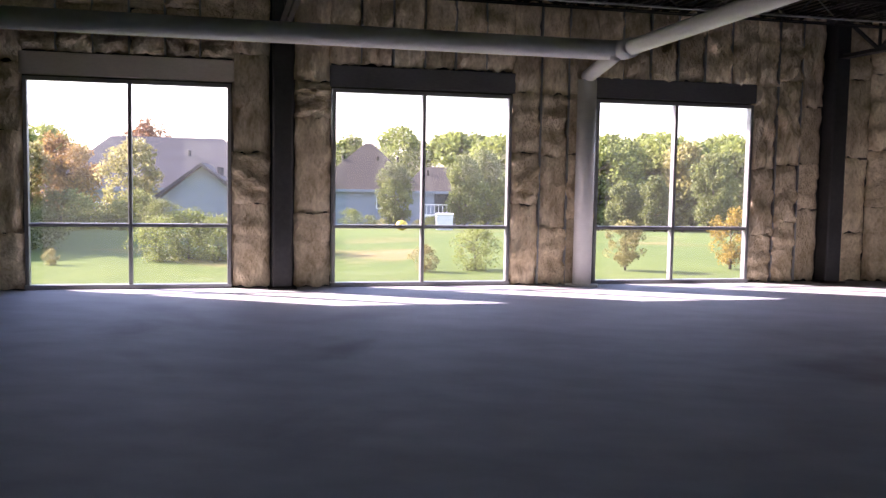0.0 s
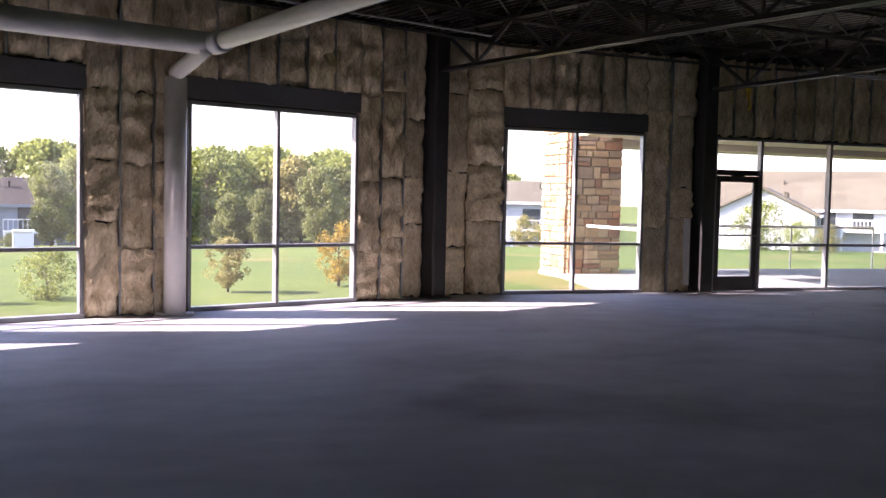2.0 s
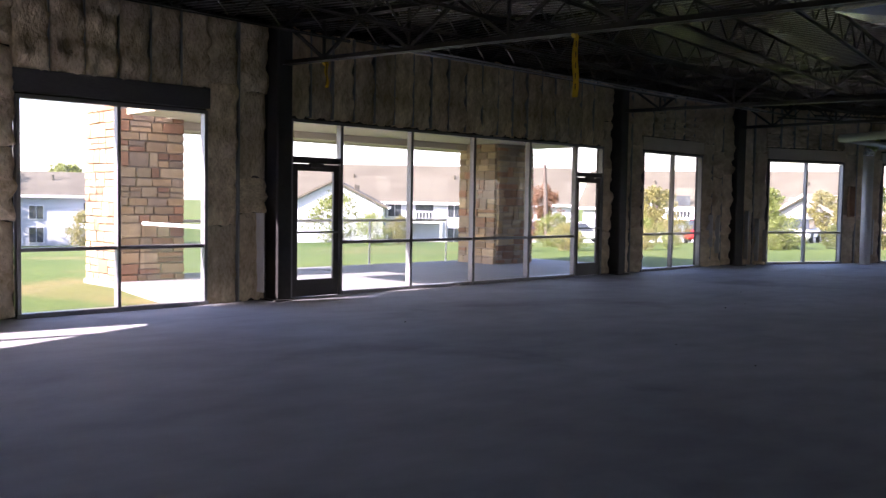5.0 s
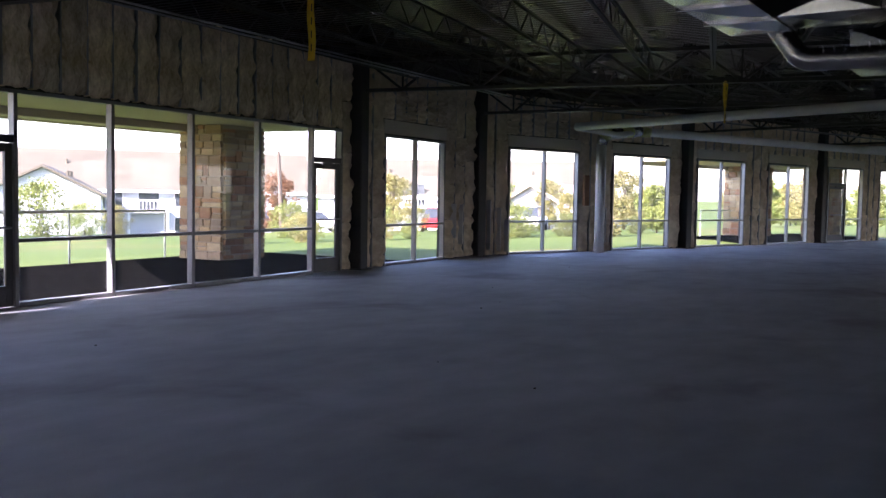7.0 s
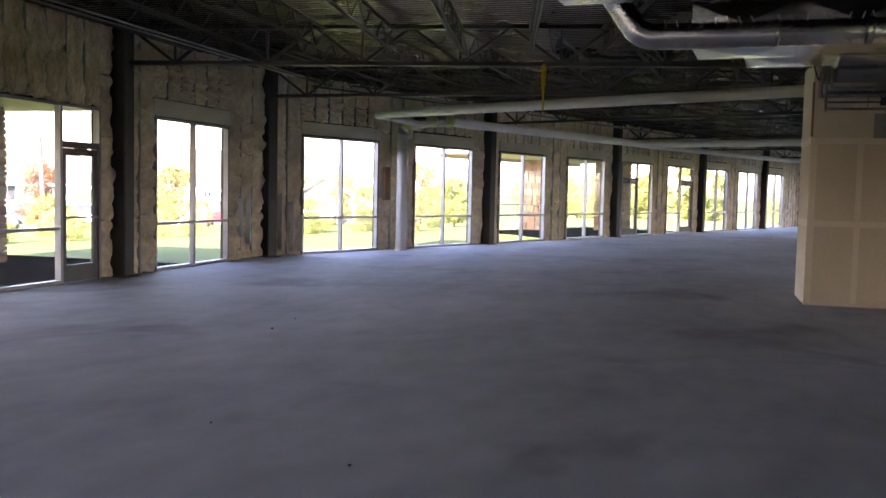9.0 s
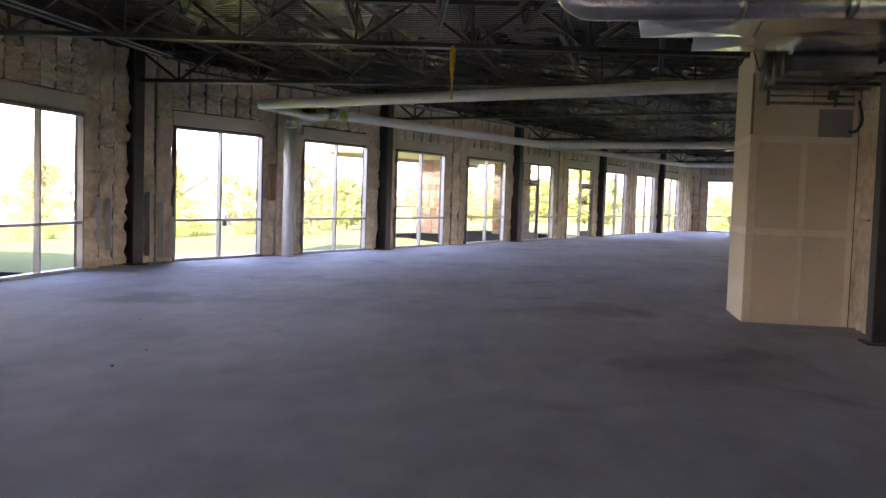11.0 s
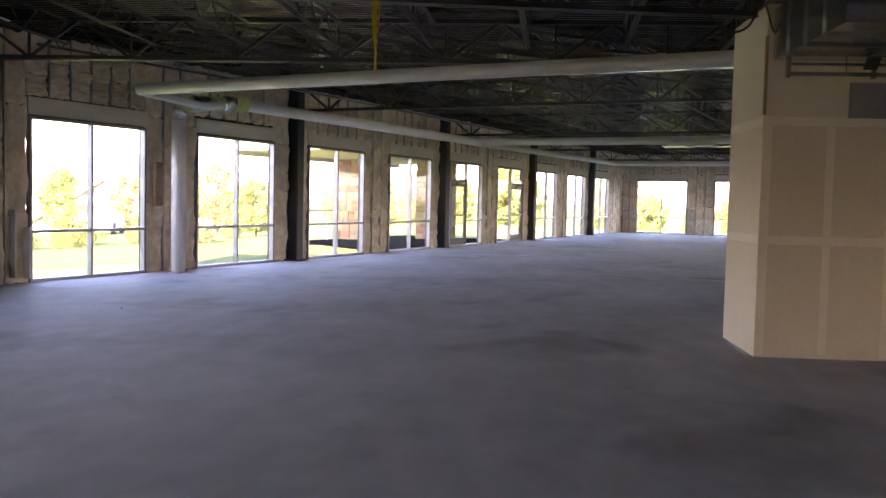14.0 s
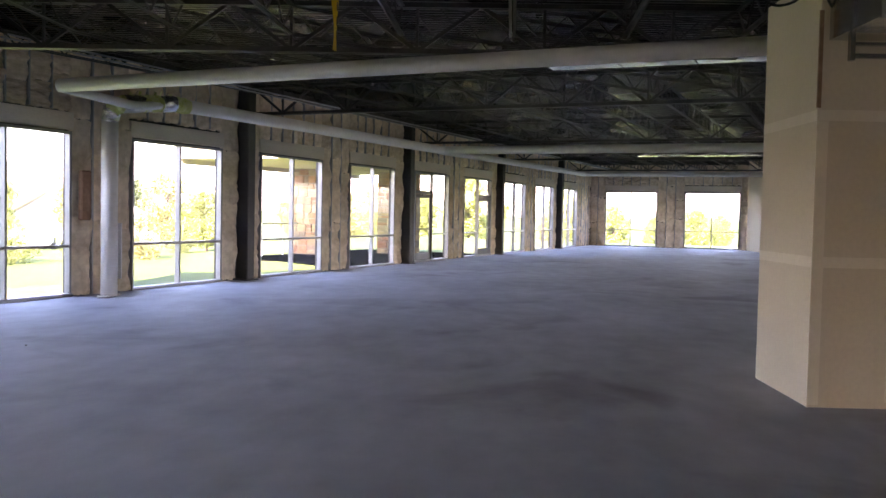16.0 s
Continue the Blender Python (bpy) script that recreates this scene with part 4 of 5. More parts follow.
canopy = thing("entrance_canopy", WP["c"], "flat beige-soffit canopy roof over the patio", "canopy", "canopies")
part("soffit", B(10.95, 22.3, 0.37, 6.6, 3.06, 3.2), SOFFIT, canopy)
part("soffit", B(9.75, 10.95, 0.37, 3.7, 3.0, 3.2), SOFFIT, canopy)
part("beam", B(11.4, 22.3, 5.0, 5.5, 2.9, 3.06, 0.01), SOFFIT, canopy)
part("fascia", B(10.9, 22.4, 6.6, 6.75, 2.95, 3.75, 0.01), SOFFIT, canopy)
part("roof_slab", B(9.75, 10.95, 0.37, 3.7, 3.2, 3.7), SOFFIT, canopy)
part("roof_slab", B(10.95, 22.3, 0.37, 6.6, 3.2, 3.7), SOFFIT, canopy)
canopy = thing("entrance_canopy", WP["e"], "flat beige-soffit canopy roof over the doors", "canopy", "canopies")
part("soffit", B(31.0, 42.0, 0.37, 6.2, 3.0, 3.15), SOFFIT, canopy)
part("fascia", B(30.9, 42.1, 6.2, 6.35, 2.85, 3.6, 0.01), SOFFIT, canopy)


def make_guard(m, ln, posts, fixed=False):
    g = thing("guard_rail", m, "glass guard rail with a pale metal top rail", "railing", "guard rails")
    part("top_rail", B(0, ln, -0.03, 0.03, 1.02, 1.08, 0.008), WHITE_TRIM, g)
    for i in range(posts):
        x = ln * i / (posts - 1)
        if not (fixed and i == posts - 1):
            part("post", B(x - 0.018, x + 0.018, -0.018, 0.018, -0.06, 1.02, 0.004), WHITE_TRIM, g)
        if i < posts - 1:
            p = part("glass_panel", B(x + 0.04, x + ln / (posts - 1) - 0.04, -0.006, 0.006, 0.05, 1.0), GLASS, g, "clear glass infill")
            p.visible_shadow = False


make_guard(WP["c"] @ pose(10.35, 0.55, 0, 0, 0, 90), 3.75, 2, True)
make_guard(WP["c"] @ pose(11.6, 5.62, 0), 8.0, 4)
make_guard(WP["c"] @ pose(21.2, 5.62, 0), 1.3, 2)
make_guard(WP["e"] @ pose(34.95, 6.0, 0), 5.0, 5)


# ---- trees and shrubs ----
def leaf_cloud(bm, centres, n, size, r, rnd):
    for c, rad in centres:
        for _ in range(int(n)):
            u = Vector((rnd.gauss(0, 1), rnd.gauss(0, 1), rnd.gauss(0, 1))).normalized() * rad * rnd.random() ** 0.4
            p = c + u
            a = Vector((rnd.gauss(0, 1), rnd.gauss(0, 1), rnd.gauss(0, 1))).normalized()
            b = a.cross(Vector((rnd.gauss(0, 1), rnd.gauss(0, 1), rnd.gauss(0, 1)))).normalized()
            s = size * rnd.uniform(0.6, 1.3)
            f = bm.faces.new([bm.verts.new(p + v) for v in (a * s, b * s * 0.6, -a * s, -b * s * 0.6)])
    return bm


def tree_meshes(seed, h, width, shape, clumps, per, size, leaf):
    rnd = random.Random(seed)
    trunk = bmesh.new()
    th = h * (0.75 if shape != "bush" else 0.4)
    base = 0.02 * h + 0.03
    tube(trunk, (0, 0, -0.3), (0.02 * h * rnd.uniform(-1, 1), 0, th * 0.5), base, base * 0.6, 8)
    tube(trunk, (0, 0, th * 0.48), (0.03 * h * rnd.uniform(-1, 1), 0.02 * h, th), base * 0.6, base * 0.15, 7)
    cs = []
    low = {"round": 0.13, "cone": 0.1, "bush": 0.0, "oval": 0.1}[shape]
    for i in range(clumps):
        f = rnd.random()
        z = h * (low + (1 - low) * f * 0.95)
        if shape == "cone":
            prof = (1 - f) ** 0.7 * (0.35 + 0.65 * min(1, f * 5)) + 0.08
        else:
            prof = math.sin(math.pi * (0.08 + 0.88 * f)) ** 0.6
        ang = rnd.uniform(0, 2 * math.pi)
        rr_ = width / 2 * prof * (rnd.random() ** 0.5) * rnd.uniform(0.75, 1.15)
        c = Vector((math.cos(ang) * rr_, math.sin(ang) * rr_, z))
        cs.append((c, width * rnd.uniform(0.09, 0.17)))
        if i % 5 == 0:
            tube(trunk, (0, 0, max(0.1 * h, z - 0.18 * h)), c, base * 0.28, base * 0.06, 5)
    crown = leaf_cloud(bmesh.new(), cs, per, size, 0, rnd)
    return to_mesh("trunk", trunk, BARK, True), to_mesh("crown", crown, leaf)


TREES = {}


def plant(kind, x, y, h, label, z=None, category="tree"):
    me = TREES[kind]
    ref = me[2]
    k = h / ref
    rnd = random.Random(int(x * 31 + y * 17))
    t = thing("tree" if category == "tree" else "shrub", pose(x, y, ground_z(x, y) if z is None else z, 0, 0, rnd.uniform(0, 360)), label, category, "trees outside" if category == "tree" else "shrubs outside")
    for nm, m in (("trunk", me[0]), ("crown", me[1])):
        shared(nm, m, t, Matrix.Diagonal((k * rnd.uniform(0.9, 1.1), k * rnd.uniform(0.9, 1.1), k, 1)))
    return t


for key, args in {"green": (1, 9, 6.5, "round", 110, 75, 0.2, LEAF_GREEN), "green2": (2, 9, 7.5, "round", 110, 75, 0.2, LEAF_GREEN), "oval": (3, 9, 5.4, "oval", 130, 100, 0.15, LEAF_DARK),
                  "yellow": (4, 6, 4.2, "round", 80, 70, 0.12, LEAF_YELLOW), "orange": (5, 8, 5.2, "round", 90, 80, 0.14, LEAF_ORANGE), "red": (6, 8, 5.2, "oval", 90, 80, 0.14, LEAF_RED),
                  "shrub": (7, 2, 2.6, "bush", 70, 60, 0.05, LEAF_GREEN), "hedge": (12, 2, 2.8, "bush", 70, 60, 0.06, LEAF_DARK), "shrub_y": (8, 2, 2.2, "bush", 60, 60, 0.05, LEAF_YELLOW), "wood": (9, 11, 8.5, "round", 120, 70, 0.3, LEAF_GREEN), "wood_y": (10, 11, 8.0, "round", 120, 70, 0.3, LEAF_YELLOW), "sapling": (13, 6, 4.2, "round", 50, 60, 0.12, LEAF_GOLD), "dark": (11, 9, 6.5, "oval", 110, 75, 0.22, LEAF_DARK)}.items():
    tm = tree_meshes(*args)
    TREES[key] = (*tm, args[1])


def ray_place(x0, y0, yaw, d):
    a = radians(yaw)
    return x0 - math.sin(a) * d, y0 + math.cos(a) * d


# seen through the north-west windows
NW = (0.736, -0.58)
for kind, yaw, d, top, label in (
        ("orange", 33.8, 52, 3.6, "maple turning orange in autumn"), ("yellow", 35.3, 50, 3.0, "maple turning yellow in autumn"), ("orange", 32.9, 49, 2.9, "maple turning orange in autumn"), ("red", 28.9, 84, 6.2, "tall maple with red autumn crown"),
        ("yellow", 29.8, 42, 3.0, "narrow green pear tree with yellowing leaves"), ("oval", 13.85, 52, 2.5, "narrow green ornamental pear tree"), ("oval", 9.4, 52, 3.0, "narrow green ornamental pear tree"), ("oval", 8.1, 54, 3.4, "narrow green ornamental pear tree"),
        ("green2", 34.3, 100, 6.1, "green shade tree behind the houses"), ("green", 36.5, 80, 5.5, "green shade tree beyond the lawn"), ("green2", 24.8, 110, 4.7, "green shade tree behind the houses"), ("green", 22.6, 90, 4.2, "green shade tree beside the house"),
        ("wood", 10.3, 112, 7.1, "green shade tree behind the houses"), ("dark", 9.0, 115, 7.0, "dark green tree behind the houses"), ("green2", 13.5, 115, 7.8, "green shade tree behind the houses"), ("dark", 16.7, 115, 6.4, "dark green tree behind the houses"), ("wood", 7.2, 108, 6.3, "green shade tree behind the houses"),
        ("dark", -0.4, 60, 1.5, "dark round tree before the woods"), ("oval", -2.4, 58, 2.0, "narrow green ornamental pear tree"), ("oval", -5.8, 60, 3.5, "narrow green ornamental pear tree"), ("dark", -6.8, 64, 3.6, "dark round tree before the woods")):
    x, y = ray_place(*NW, yaw, d)
    plant(kind, x, y, top - ground_z(x, y), label)
# Trees added out of view so that their shadows fall on the lawn.
for x, y, h in ((-17, 19, 7.5), (-20, 23.5, 8.0), (-24, 29, 8.0), (-16.5, 15.5, 4.0), (-27, 19, 9.0), (-28, 26, 9.0)):
    plant("green", x, y, h, "unseen leafy tree added to shade the lawn")
rw = random.Random(21)
for i in range(34):
    yaw = 8.0 - i * 0.66 + rw.uniform(-0.3, 0.3)
    d = rw.uniform(78, 112)
    x, y = ray_place(*NW, yaw, d)
    top = 1.6 + d * rw.uniform(0.036, 0.05)
    if yaw > -12.5:
        plant(rw.choice(("wood", "wood", "wood_y", "wood", "green2")), x, y, top - ground_z(x, y), "leafy tree in the wood edge turning yellow")
for kind, yaw, d, h, label in (("shrub", 28.3, 18.5, 0.85, "bushy light-green shrub by the window"), ("shrub", 26.5, 19.0, 1.0, "bushy light-green shrub by the window"), ("shrub", 24.7, 18.5, 0.9, "bushy light-green shrub by the window"), ("shrub_y", 34.3, 18.0, 0.3, "low pale flowering shrub by the wall"),
                               ("shrub", 8.7, 17.0, 0.8, "young green shrub on the lawn"), ("shrub_y", 11.9, 16.5, 0.5, "loose yellow-green shrub on the lawn"), ("hedge", 35.3, 22, 0.9, "dark clipped conical garden shrub"),
                               ("shrub", 16.6, 66, 1.4, "round green shrub in the garden"), ("hedge", 15.4, 70, 1.0, "low shrub in the garden bed"), ("shrub_y", 14.6, 60, 0.7, "low shrub in the garden bed"), ("shrub_y", 12.4, 58, 0.6, "low shrub in the garden bed"), ("hedge", 11.6, 62, 0.9, "low shrub in the garden bed")):
    x, y = ray_place(*NW, yaw, d)
    plant(kind, x, y, h, label, category="shrub")
for i in range(8):
    x, y = ray_place(*NW, 28.2 + i * 1.1, 38 + 2.0 * math.sin(i * 2.3))
    plant("hedge", x, y, 1.2 + 0.4 * math.sin(i * 1.7), "dark green shrub in the shaded garden hedge", category="shrub")
plant("yellow", 0.95, 17.2, 0.95, "young staked sapling with yellow-green leaves")
plant("sapling", 3.02, 18.2, 1.2, "young staked sapling with orange-yellow leaves")
# seen past the patio
for kind, yaw, d, h, label in (("shrub", -33.2, 46, 2.4, "tall loose pale-green shrub on the far lawn"), ("shrub", -35.5, 42, 1.4, "rounded yellow-green shrub on the lawn"), ("shrub_y", -37.0, 44, 1.3, "rounded yellow-green shrub on the lawn"), ("shrub", -41.5, 46, 1.2, "rounded green shrub on the lawn"),
                               ("red", -45.9, 58, 3.6, "maple with russet autumn crown"), ("shrub", -46.5, 40, 1.4, "rounded yellow-green shrub on the lawn"), ("wood", -17.5, 120, 8.5, "tree behind the apartments"), ("shrub_y", -18.6, 60, 2.2, "rounded yellow shrub on the lawn"), ("shrub_y", -19.8, 62, 1.8, "ornamental tan grass clump")):
    x, y = ray_place(1.445, 2.204, yaw, d)
    plant(kind, x, y, h, label, category="tree" if kind in TREES and "shrub" not in kind else "shrub")
for kind, yaw, d, h, label in (("shrub", -52.2, 42, 1.5, "rounded yellow-green shrub on the lawn"), ("shrub_y", -54.5, 46, 1.5, "rounded yellow-green shrub on the lawn"), ("shrub", -61.2, 38, 1.4, "rounded yellow-green shrub on the lawn"), ("yellow", -63.2, 60, 3.2, "small tree with yellowing autumn leaves"), ("yellow", -64.4, 52, 2.1, "small tree with yellowing autumn leaves"),
                               ("yellow", -67.8, 52, 3.3, "small tree with yellowing autumn leaves"), ("green", -69.8, 46, 2.4, "green tree with yellowing autumn leaves"), ("shrub_y", -66.8, 40, 1.6, "rounded yellow-green shrub on the lawn"), ("green", -76.2, 66, 3.2, "green tree with yellowing autumn leaves"), ("yellow", -78.6, 70, 3.6, "small tree with yellowing autumn leaves")):
    x, y = ray_place(3.781, 4.745, yaw, d)
    plant(kind, x, y, h, label, category="tree" if "shrub" not in kind else "shrub")
for i in range(16):
    s = 37 + i * 3.0
    p = WP["e"] @ Vector((s, rw.uniform(24, 44), 0))
    plant(rw.choice(("yellow", "yellow", "green", "wood_y")), p.x, p.y, rw.uniform(2.4, 3.8), "tree turning yellow beyond the windows")
for i in range(9):
    p = WP["f"] @ Vector((-30 + i * 4, rw.uniform(44, 62), 0))
    plant(rw.choice(("wood_y", "green", "green2")), p.x, p.y, rw.uniform(3.4, 5.0), "tree turning yellow beyond the end windows")

for i in range(16):
    p = WP["e"] @ Vector((72 + i * 5.5, rw.uniform(10, 55), 0))
    plant(rw.choice(("wood_y", "green", "green2", "wood")), p.x, p.y, rw.uniform(4.5, 7.0), "tree with yellowing leaves far past the windows")


# planting bed along the drive outside the north-east windows
for i in range(17):
    p = WP["e"] @ Vector((15.0 + i * 1.35 + rw.uniform(-0.3, 0.3), 10.5 + rw.uniform(-1.0, 1.6), 0))
    plant(rw.choice(("shrub", "shrub", "shrub_y", "hedge")), p.x, p.y, rw.uniform(0.6, 1.05), "rounded yellow-green shrub in the planting bed", category="shrub")


# ---- houses ----
def gable_roof(ln, dp, e, r, hip, over=0.5):
    bm = bmesh.new()
    x0, x1, y0, y1 = -ln / 2 - over, ln / 2 + over, -dp / 2 - over, dp / 2 + over
    a = [bm.verts.new((x, y, e)) for x, y in ((x0, y0), (x1, y0), (x1, y1), (x0, y1))]
    p, q = bm.verts.new((x0 + hip, 0, r)), bm.verts.new((x1 - hip, 0, r))
    if hip < 0.1:
        bm.faces.new((a[0], a[1], q, p))
        bm.faces.new((a[2], a[3], p, q))
        bmesh.ops.recalc_face_normals(bm, faces=bm.faces)
        bmesh.ops.solidify(bm, geom=bm.faces[:], thickness=0.18)
        return bm
    for f in ((a[0], a[1], q, p), (a[2], a[3], p, q), (a[1], a[2], q), (a[3], a[0], p)):
        bm.faces.new(f)
    bm.faces.new(a[::-1])
    bmesh.ops.recalc_face_normals(bm, faces=bm.faces)
    return bm


def make_house(name, x, y, face, ln, dp, eave, ridge, wall_m, roof_m, label, hip=0.0, windows=(), base=None, category="house"):
    """A house whose front looks along face (degrees), with windows (along, height, width, tall) on its front."""
    z = ground_z(x, y) - 0.6 if base is None else base
    h = thing(name, pose(x, y, z, 0, 0, face), label, category, "houses outside")
    e, r = eave - z, ridge - z
    bm = B(-ln / 2, ln / 2, -dp / 2, dp / 2, 0, e)
    if hip < 0.1:
        for sx in (-ln / 2, ln / 2 - 0.2):
            v = [bm.verts.new(c) for c in ((sx, -dp / 2, e), (sx, dp / 2, e), (sx, 0, r - 0.25), (sx + 0.2, -dp / 2, e), (sx + 0.2, dp / 2, e), (sx + 0.2, 0, r - 0.25))]
            for f in ((0, 1, 2), (3, 5, 4), (0, 2, 5, 3), (1, 4, 5, 2)):
                bm.faces.new([v[i] for i in f])
    part("wall", bm, wall_m, h)
    rf = part("roof", gable_roof(ln, dp, e, r, hip), roof_m, h)
    part("fascia", B(-ln / 2 - 0.52, ln / 2 + 0.52, -dp / 2 - 0.54, -dp / 2 - 0.46, e - 0.22, e + 0.02), WHITE_TRIM if name.startswith("apartment") else wall_m, h, "eaves board")
    for vx in (-0.25, 0.1, 0.3):
        part("roof_vent", tube(bmesh.new(), (vx * ln, -dp * 0.2, e + (r - e) * 0.55), (vx * ln, -dp * 0.2, e + (r - e) * 0.55 + 0.7), 0.12), roof_m, rf)
    for wx, wz, ww, wh in windows:
        w = part("window", B(wx - ww / 2 - 0.09, wx + ww / 2 + 0.09, -dp / 2 - 0.06, -dp / 2 + 0.02, wz - 0.09, wz + wh + 0.09), WHITE_TRIM, h, "white-framed window")
        part("pane", B(wx - ww / 2, wx - 0.03, -dp / 2 - 0.09, -dp / 2 - 0.05, wz, wz + wh), DARK_PANE, w)
        part("pane", B(wx + 0.03, wx + ww / 2, -dp / 2 - 0.09, -dp / 2 - 0.05, wz, wz + wh), DARK_PANE, w)
    return h


def add_balcony(h, x, z, w, dp):
    b = part("balcony", B(x - w / 2, x + w / 2, -dp / 2 - 1.6, -dp / 2, z - 0.2, z), WHITE_TRIM, h, "white balcony deck")
    part("balcony_rail", B(x - w / 2, x + w / 2, -dp / 2 - 1.6, -dp / 2 - 1.54, z + 0.9, z + 1.0), WHITE_TRIM, b)
    for i in range(12):
        u = x - w / 2 + w * i / 11
        part("baluster", B(u - 0.025, u + 0.025, -dp / 2 - 1.59, -dp / 2 - 1.55, z, z + 0.9), WHITE_TRIM, b)
    for u in (x - w / 2 + 0.1, x + w / 2 - 0.1):
        part("balcony_post", B(u - 0.1, u + 0.1, -dp / 2 - 1.6, -dp / 2 - 1.4, z - 2.9, z - 0.2), WHITE_TRIM, b)
    part("door_opening", B(x - 0.9, x + 0.9, -dp / 2 - 0.05, -dp / 2 + 0.02, z + 0.02, z + 2.1), DARK_PANE, h)


make_house("house", -32.2, 62.2, 27, 15, 11, 0.6, 4.3, SIDING_BLUE, ROOF_DARK, "large grey house with dark hipped roof", hip=4.0, windows=((-4, 1.2, 1.2, 1.3), (3, 1.2, 1.2, 1.3)))
make_house("house_wing", -25.3, 54.0, 111, 6, 4.6, 0.2, 2.3, SIDING_BLUE, ROOF_DARK, "blue-grey gabled wing of the grey house", windows=())
make_house("house_wing", -37.7, 57.9, 23, 7, 6, -0.6, 1.5, SIDING_TAN, ROOF_BROWN, "low tan garage wing with gable roof")
make_house("house", -23.2, 85.5, 13, 9.5, 9.5, 0.45, 4.9, SIDING_BLUE, ROOF_BROWN, "blue-grey house with steep brown hipped roof", hip=4.9, windows=((-3.4, 2.6, 0.9, 1.0), (1.5, 2.6, 0.9, 1.0)))
hc = make_house("house_wing", -15.4, 86.3, 13, 8, 8, 0.4, 2.7, SIDING_BLUE, ROOF_BROWN, "lower blue-grey wing with brown roof and deck", hip=2.0)
add_balcony(hc, -0.5, 2.0, 4.0, 8)
h4 = make_house("apartment_house", 33.0, 95, -20, 13, 10, 1.5, 3.8, SIDING_WHITE, ROOF_TAN, "pale apartment house with brown gable roof", windows=((-4.5, 1.0, 1.2, 1.4), (-4.5, 3.2, 1.2, 1.2), (4.5, 1.0, 1.2, 1.4)))
add_balcony(h4, 0.5, 2.6, 4, 10)
hm = make_house("apartment_house", 63.0, 79.0, -40, 30, 11, 1.4, 5.3, SIDING_WHITE, ROOF_TAN, "long pale apartment building with brown shingle roof", windows=tuple((x, z, 1.3, 1.5) for x in (-12, -9.5, -3, 3, 9, 12) for z in (1.0, 3.6)))
for x in (-6, 0, 6):
    add_balcony(hm, x, 3.2, 3.6, 11)
make_house("apartment_wing", 50.5, 77.0, 52, 8, 9, 0.9, 3.4, SIDING_WHITE, ROOF_TAN, "white gabled end wing of the apartment building", windows=((0, 1.0, 1.3, 1.5), (0, 3.2, 1.3, 1.3)))
he = make_house("apartment_house", 82.0, 55.0, -62, 26, 11, 1.2, 5.0, SIDING_WHITE, ROOF_TAN, "long pale apartment building with brown shingle roof", windows=tuple((x, z, 1.3, 1.5) for x in (-10, -7, 0, 7, 10) for z in (1.0, 3.6)))
for x in (-3.5, 3.5):
    add_balcony(he, x, 3.2, 3.6, 11)
make_house("house", 61.5, 33.5, 5, 8, 8, -0.2, 2.4, SIDING_WHITE, SIDING_TAN, "white gabled house beyond the parking area", windows=((0, 1.5, 1.2, 1.4),))


# ---- parked cars, utility box, far pole ----
def make_car(x, y, rz, paint, label):
    z = ground_z(x, y)
    c = thing("parked_car", pose(x, y, z, 0, 0, rz), label, "car", "parked cars")
    bm = box(bmesh.new(), -2.2, 2.2, -0.88, 0.88, 0.28, 0.85, 0.12)
    body = part("body", bm, paint, c)
    bm = bmesh.new()
    lo = [bm.verts.new((x_, y_, 0.84)) for x_, y_ in ((-1.7, -0.8), (1.1, -0.8), (1.1, 0.8), (-1.7, 0.8))]
    hi = [bm.verts.new((x_, y_, 1.42)) for x_, y_ in ((-1.2, -0.66), (0.4, -0.66), (0.4, 0.66), (-1.2, 0.66))]
    bm.faces.new(hi)
    for i in range(4):
        bm.faces.new((lo[i], lo[(i + 1) % 4], hi[(i + 1) % 4], hi[i]))
    part("cabin_glass", bm, DARK_PANE, c, "dark windows")
    part("roof_panel", B(-1.2, 0.4, -0.68, 0.68, 1.41, 1.46, 0.02), paint, c)
    for wx in (-1.35, 1.35):
        for wy in (-0.86, 0.86):
            w = part("wheel", tube(bmesh.new(), (wx, wy - 0.1, 0.32), (wx, wy + 0.1, 0.32), 0.32, seg=16), BLACK_STEEL, c, "", True)
            part("rim", tube(bmesh.new(), (wx, wy - 0.11, 0.32), (wx, wy + 0.11, 0.32), 0.19, seg=12), ALU, w, "", True)


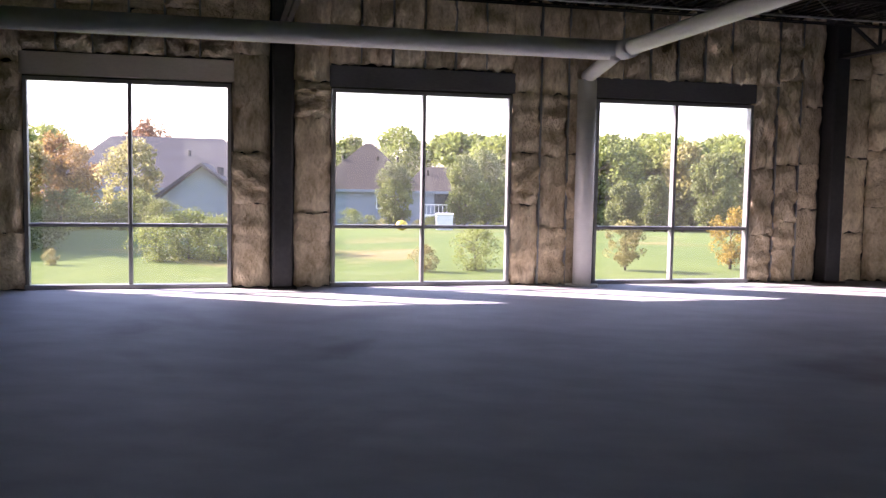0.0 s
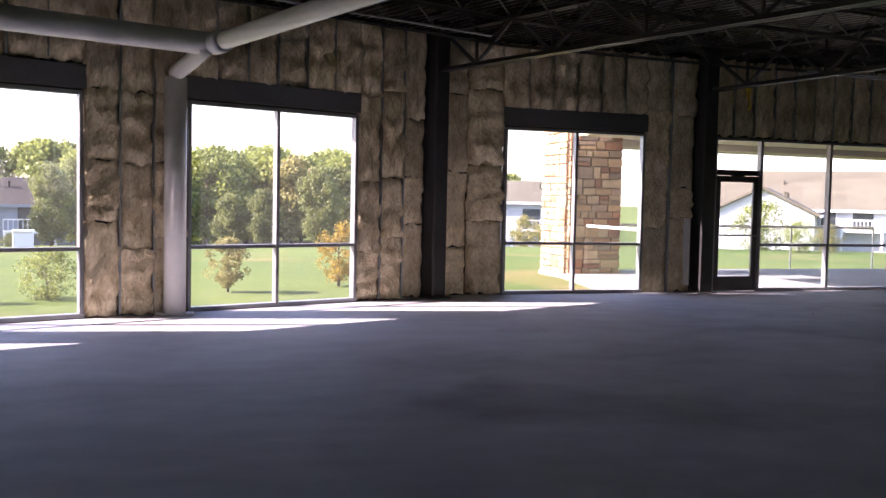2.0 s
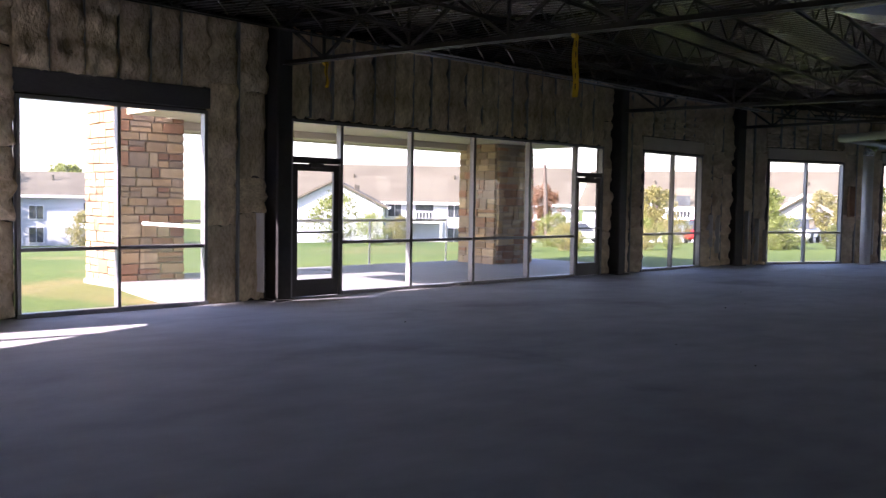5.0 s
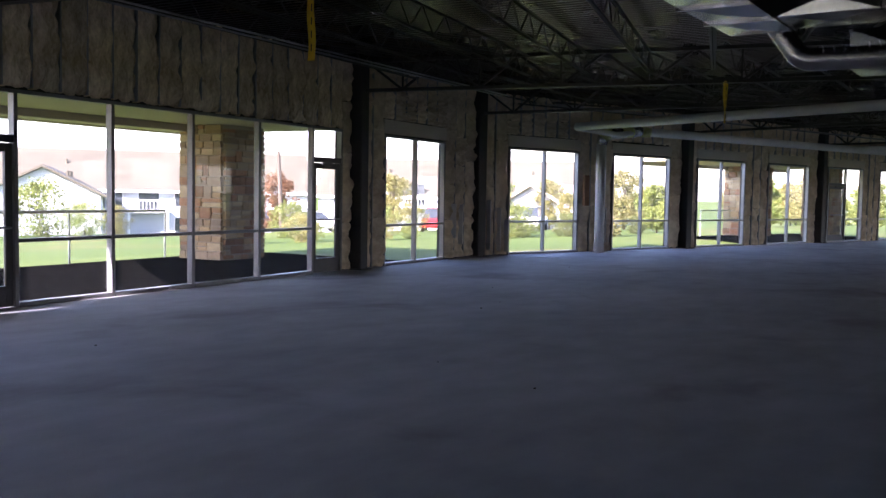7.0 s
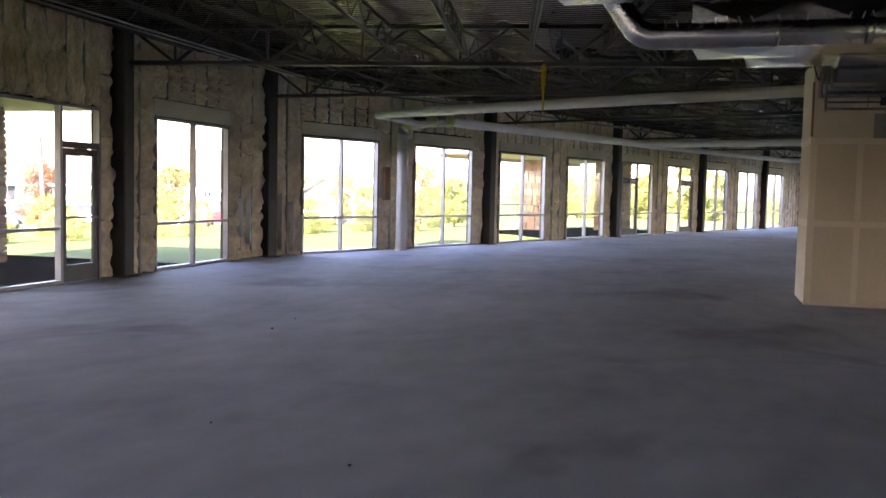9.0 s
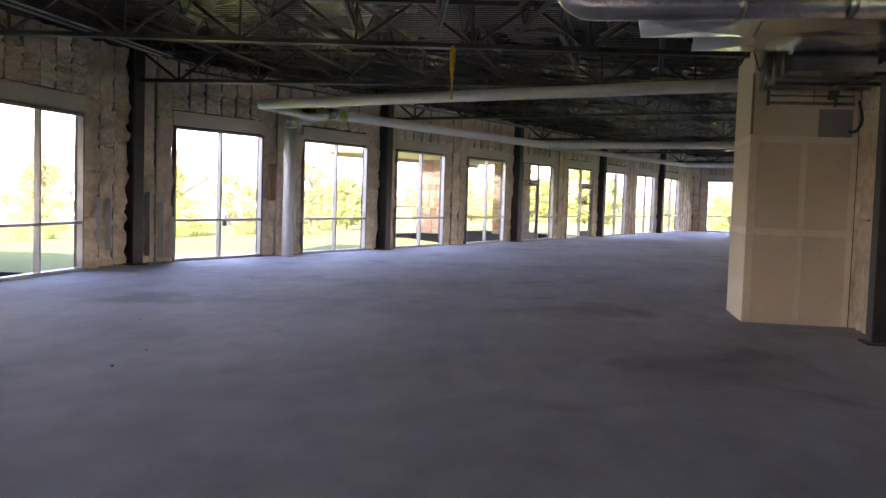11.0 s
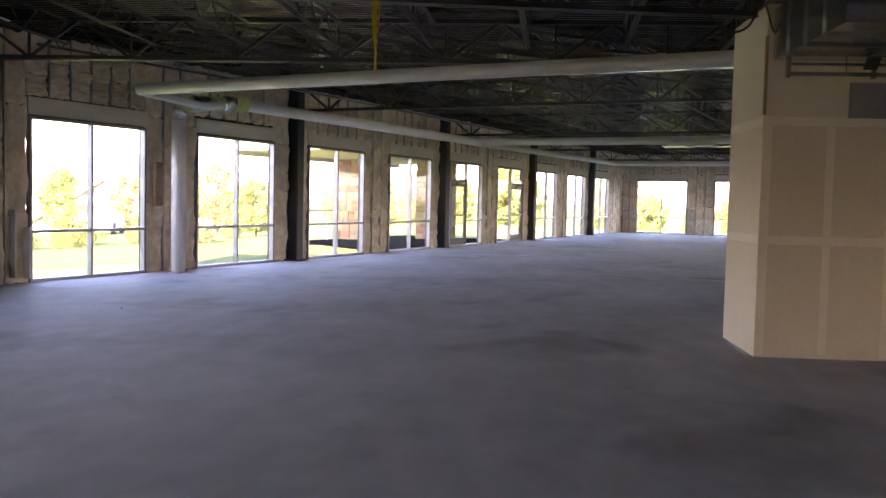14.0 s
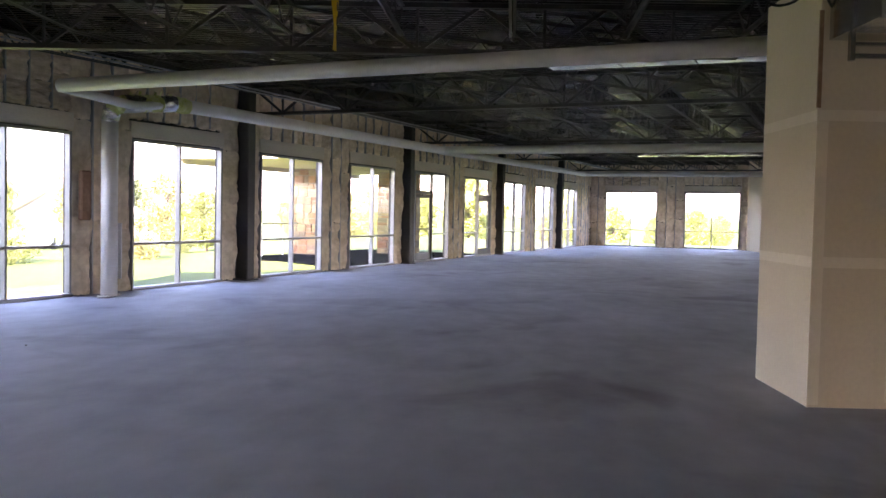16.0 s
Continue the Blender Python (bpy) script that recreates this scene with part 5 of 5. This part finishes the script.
PAINT_RED = mat("red_car_paint", (0.35, 0.02, 0.02), (0.42, 0.03, 0.03), rough=0.25, big=1, fine=5, bump=0)
PAINT_WHITE = mat("white_car_paint", (0.7, 0.7, 0.7), (0.78, 0.78, 0.78), rough=0.25, big=1, fine=5, bump=0)
PAINT_GREY = mat("grey_car_paint", (0.08, 0.09, 0.1), (0.12, 0.13, 0.14), rough=0.25, big=1, fine=5, bump=0)
for yaw, d, rz, paint, label in ((-56.2, 56, 30, PAINT_RED, "small red car parked on the drive"), (-61.9, 54, 20, PAINT_WHITE, "white car parked beyond the lawn"), (-46.0, 62, -40, PAINT_GREY, "dark grey car parked beyond the lawn"), (-48.4, 63, -40, PAINT_WHITE, "white car parked beyond the lawn")):
    x, y = ray_place(3.781, 4.745, yaw, d)
    make_car(x, y, rz, paint, label)
x, y = ray_place(0.736, -0.58, 10.7, 38)
ub = thing("utility_box", pose(x, y, ground_z(x, y), 0, 0, 10), "pale metal utility box on the lawn", "utility box")
part("cabinet", B(-0.35, 0.35, -0.3, 0.3, 0, 0.62, 0.02), WHITE_TRIM, ub)
part("lid", B(-0.38, 0.38, -0.33, 0.33, 0.62, 0.7, 0.02), WHITE_TRIM, ub)
x, y = ray_place(0.736, -0.58, 13.4, 36)
pk = thing("yellow_ball", pose(x, y, ground_z(x, y)), "yellow-orange round garden ornament on the lawn", "ornament")
bm = bmesh.new()
bmesh.ops.create_uvsphere(bm, u_segments=14, v_segments=8, radius=0.24, matrix=Matrix.Translation((0, 0, 0.2)) @ Matrix.Diagonal((1, 1, 0.85, 1)))
part("body", bm, YELLOW, pk, "", True)
part("stem", tube(bmesh.new(), (0, 0, 0.38), (0.02, 0, 0.5), 0.03, 0.02), BARK, pk)
x, y = ray_place(3.781, 4.745, -46.4, 52)
pl = thing("utility_pole", pose(x, y, ground_z(x, y), 0, -4, 0), "dark leaning timber post beyond the patio", "pole")
part("shaft", tube(bmesh.new(), (0, 0, -0.3), (0, 0, 4.6), 0.13, 0.1), BARK, pl)
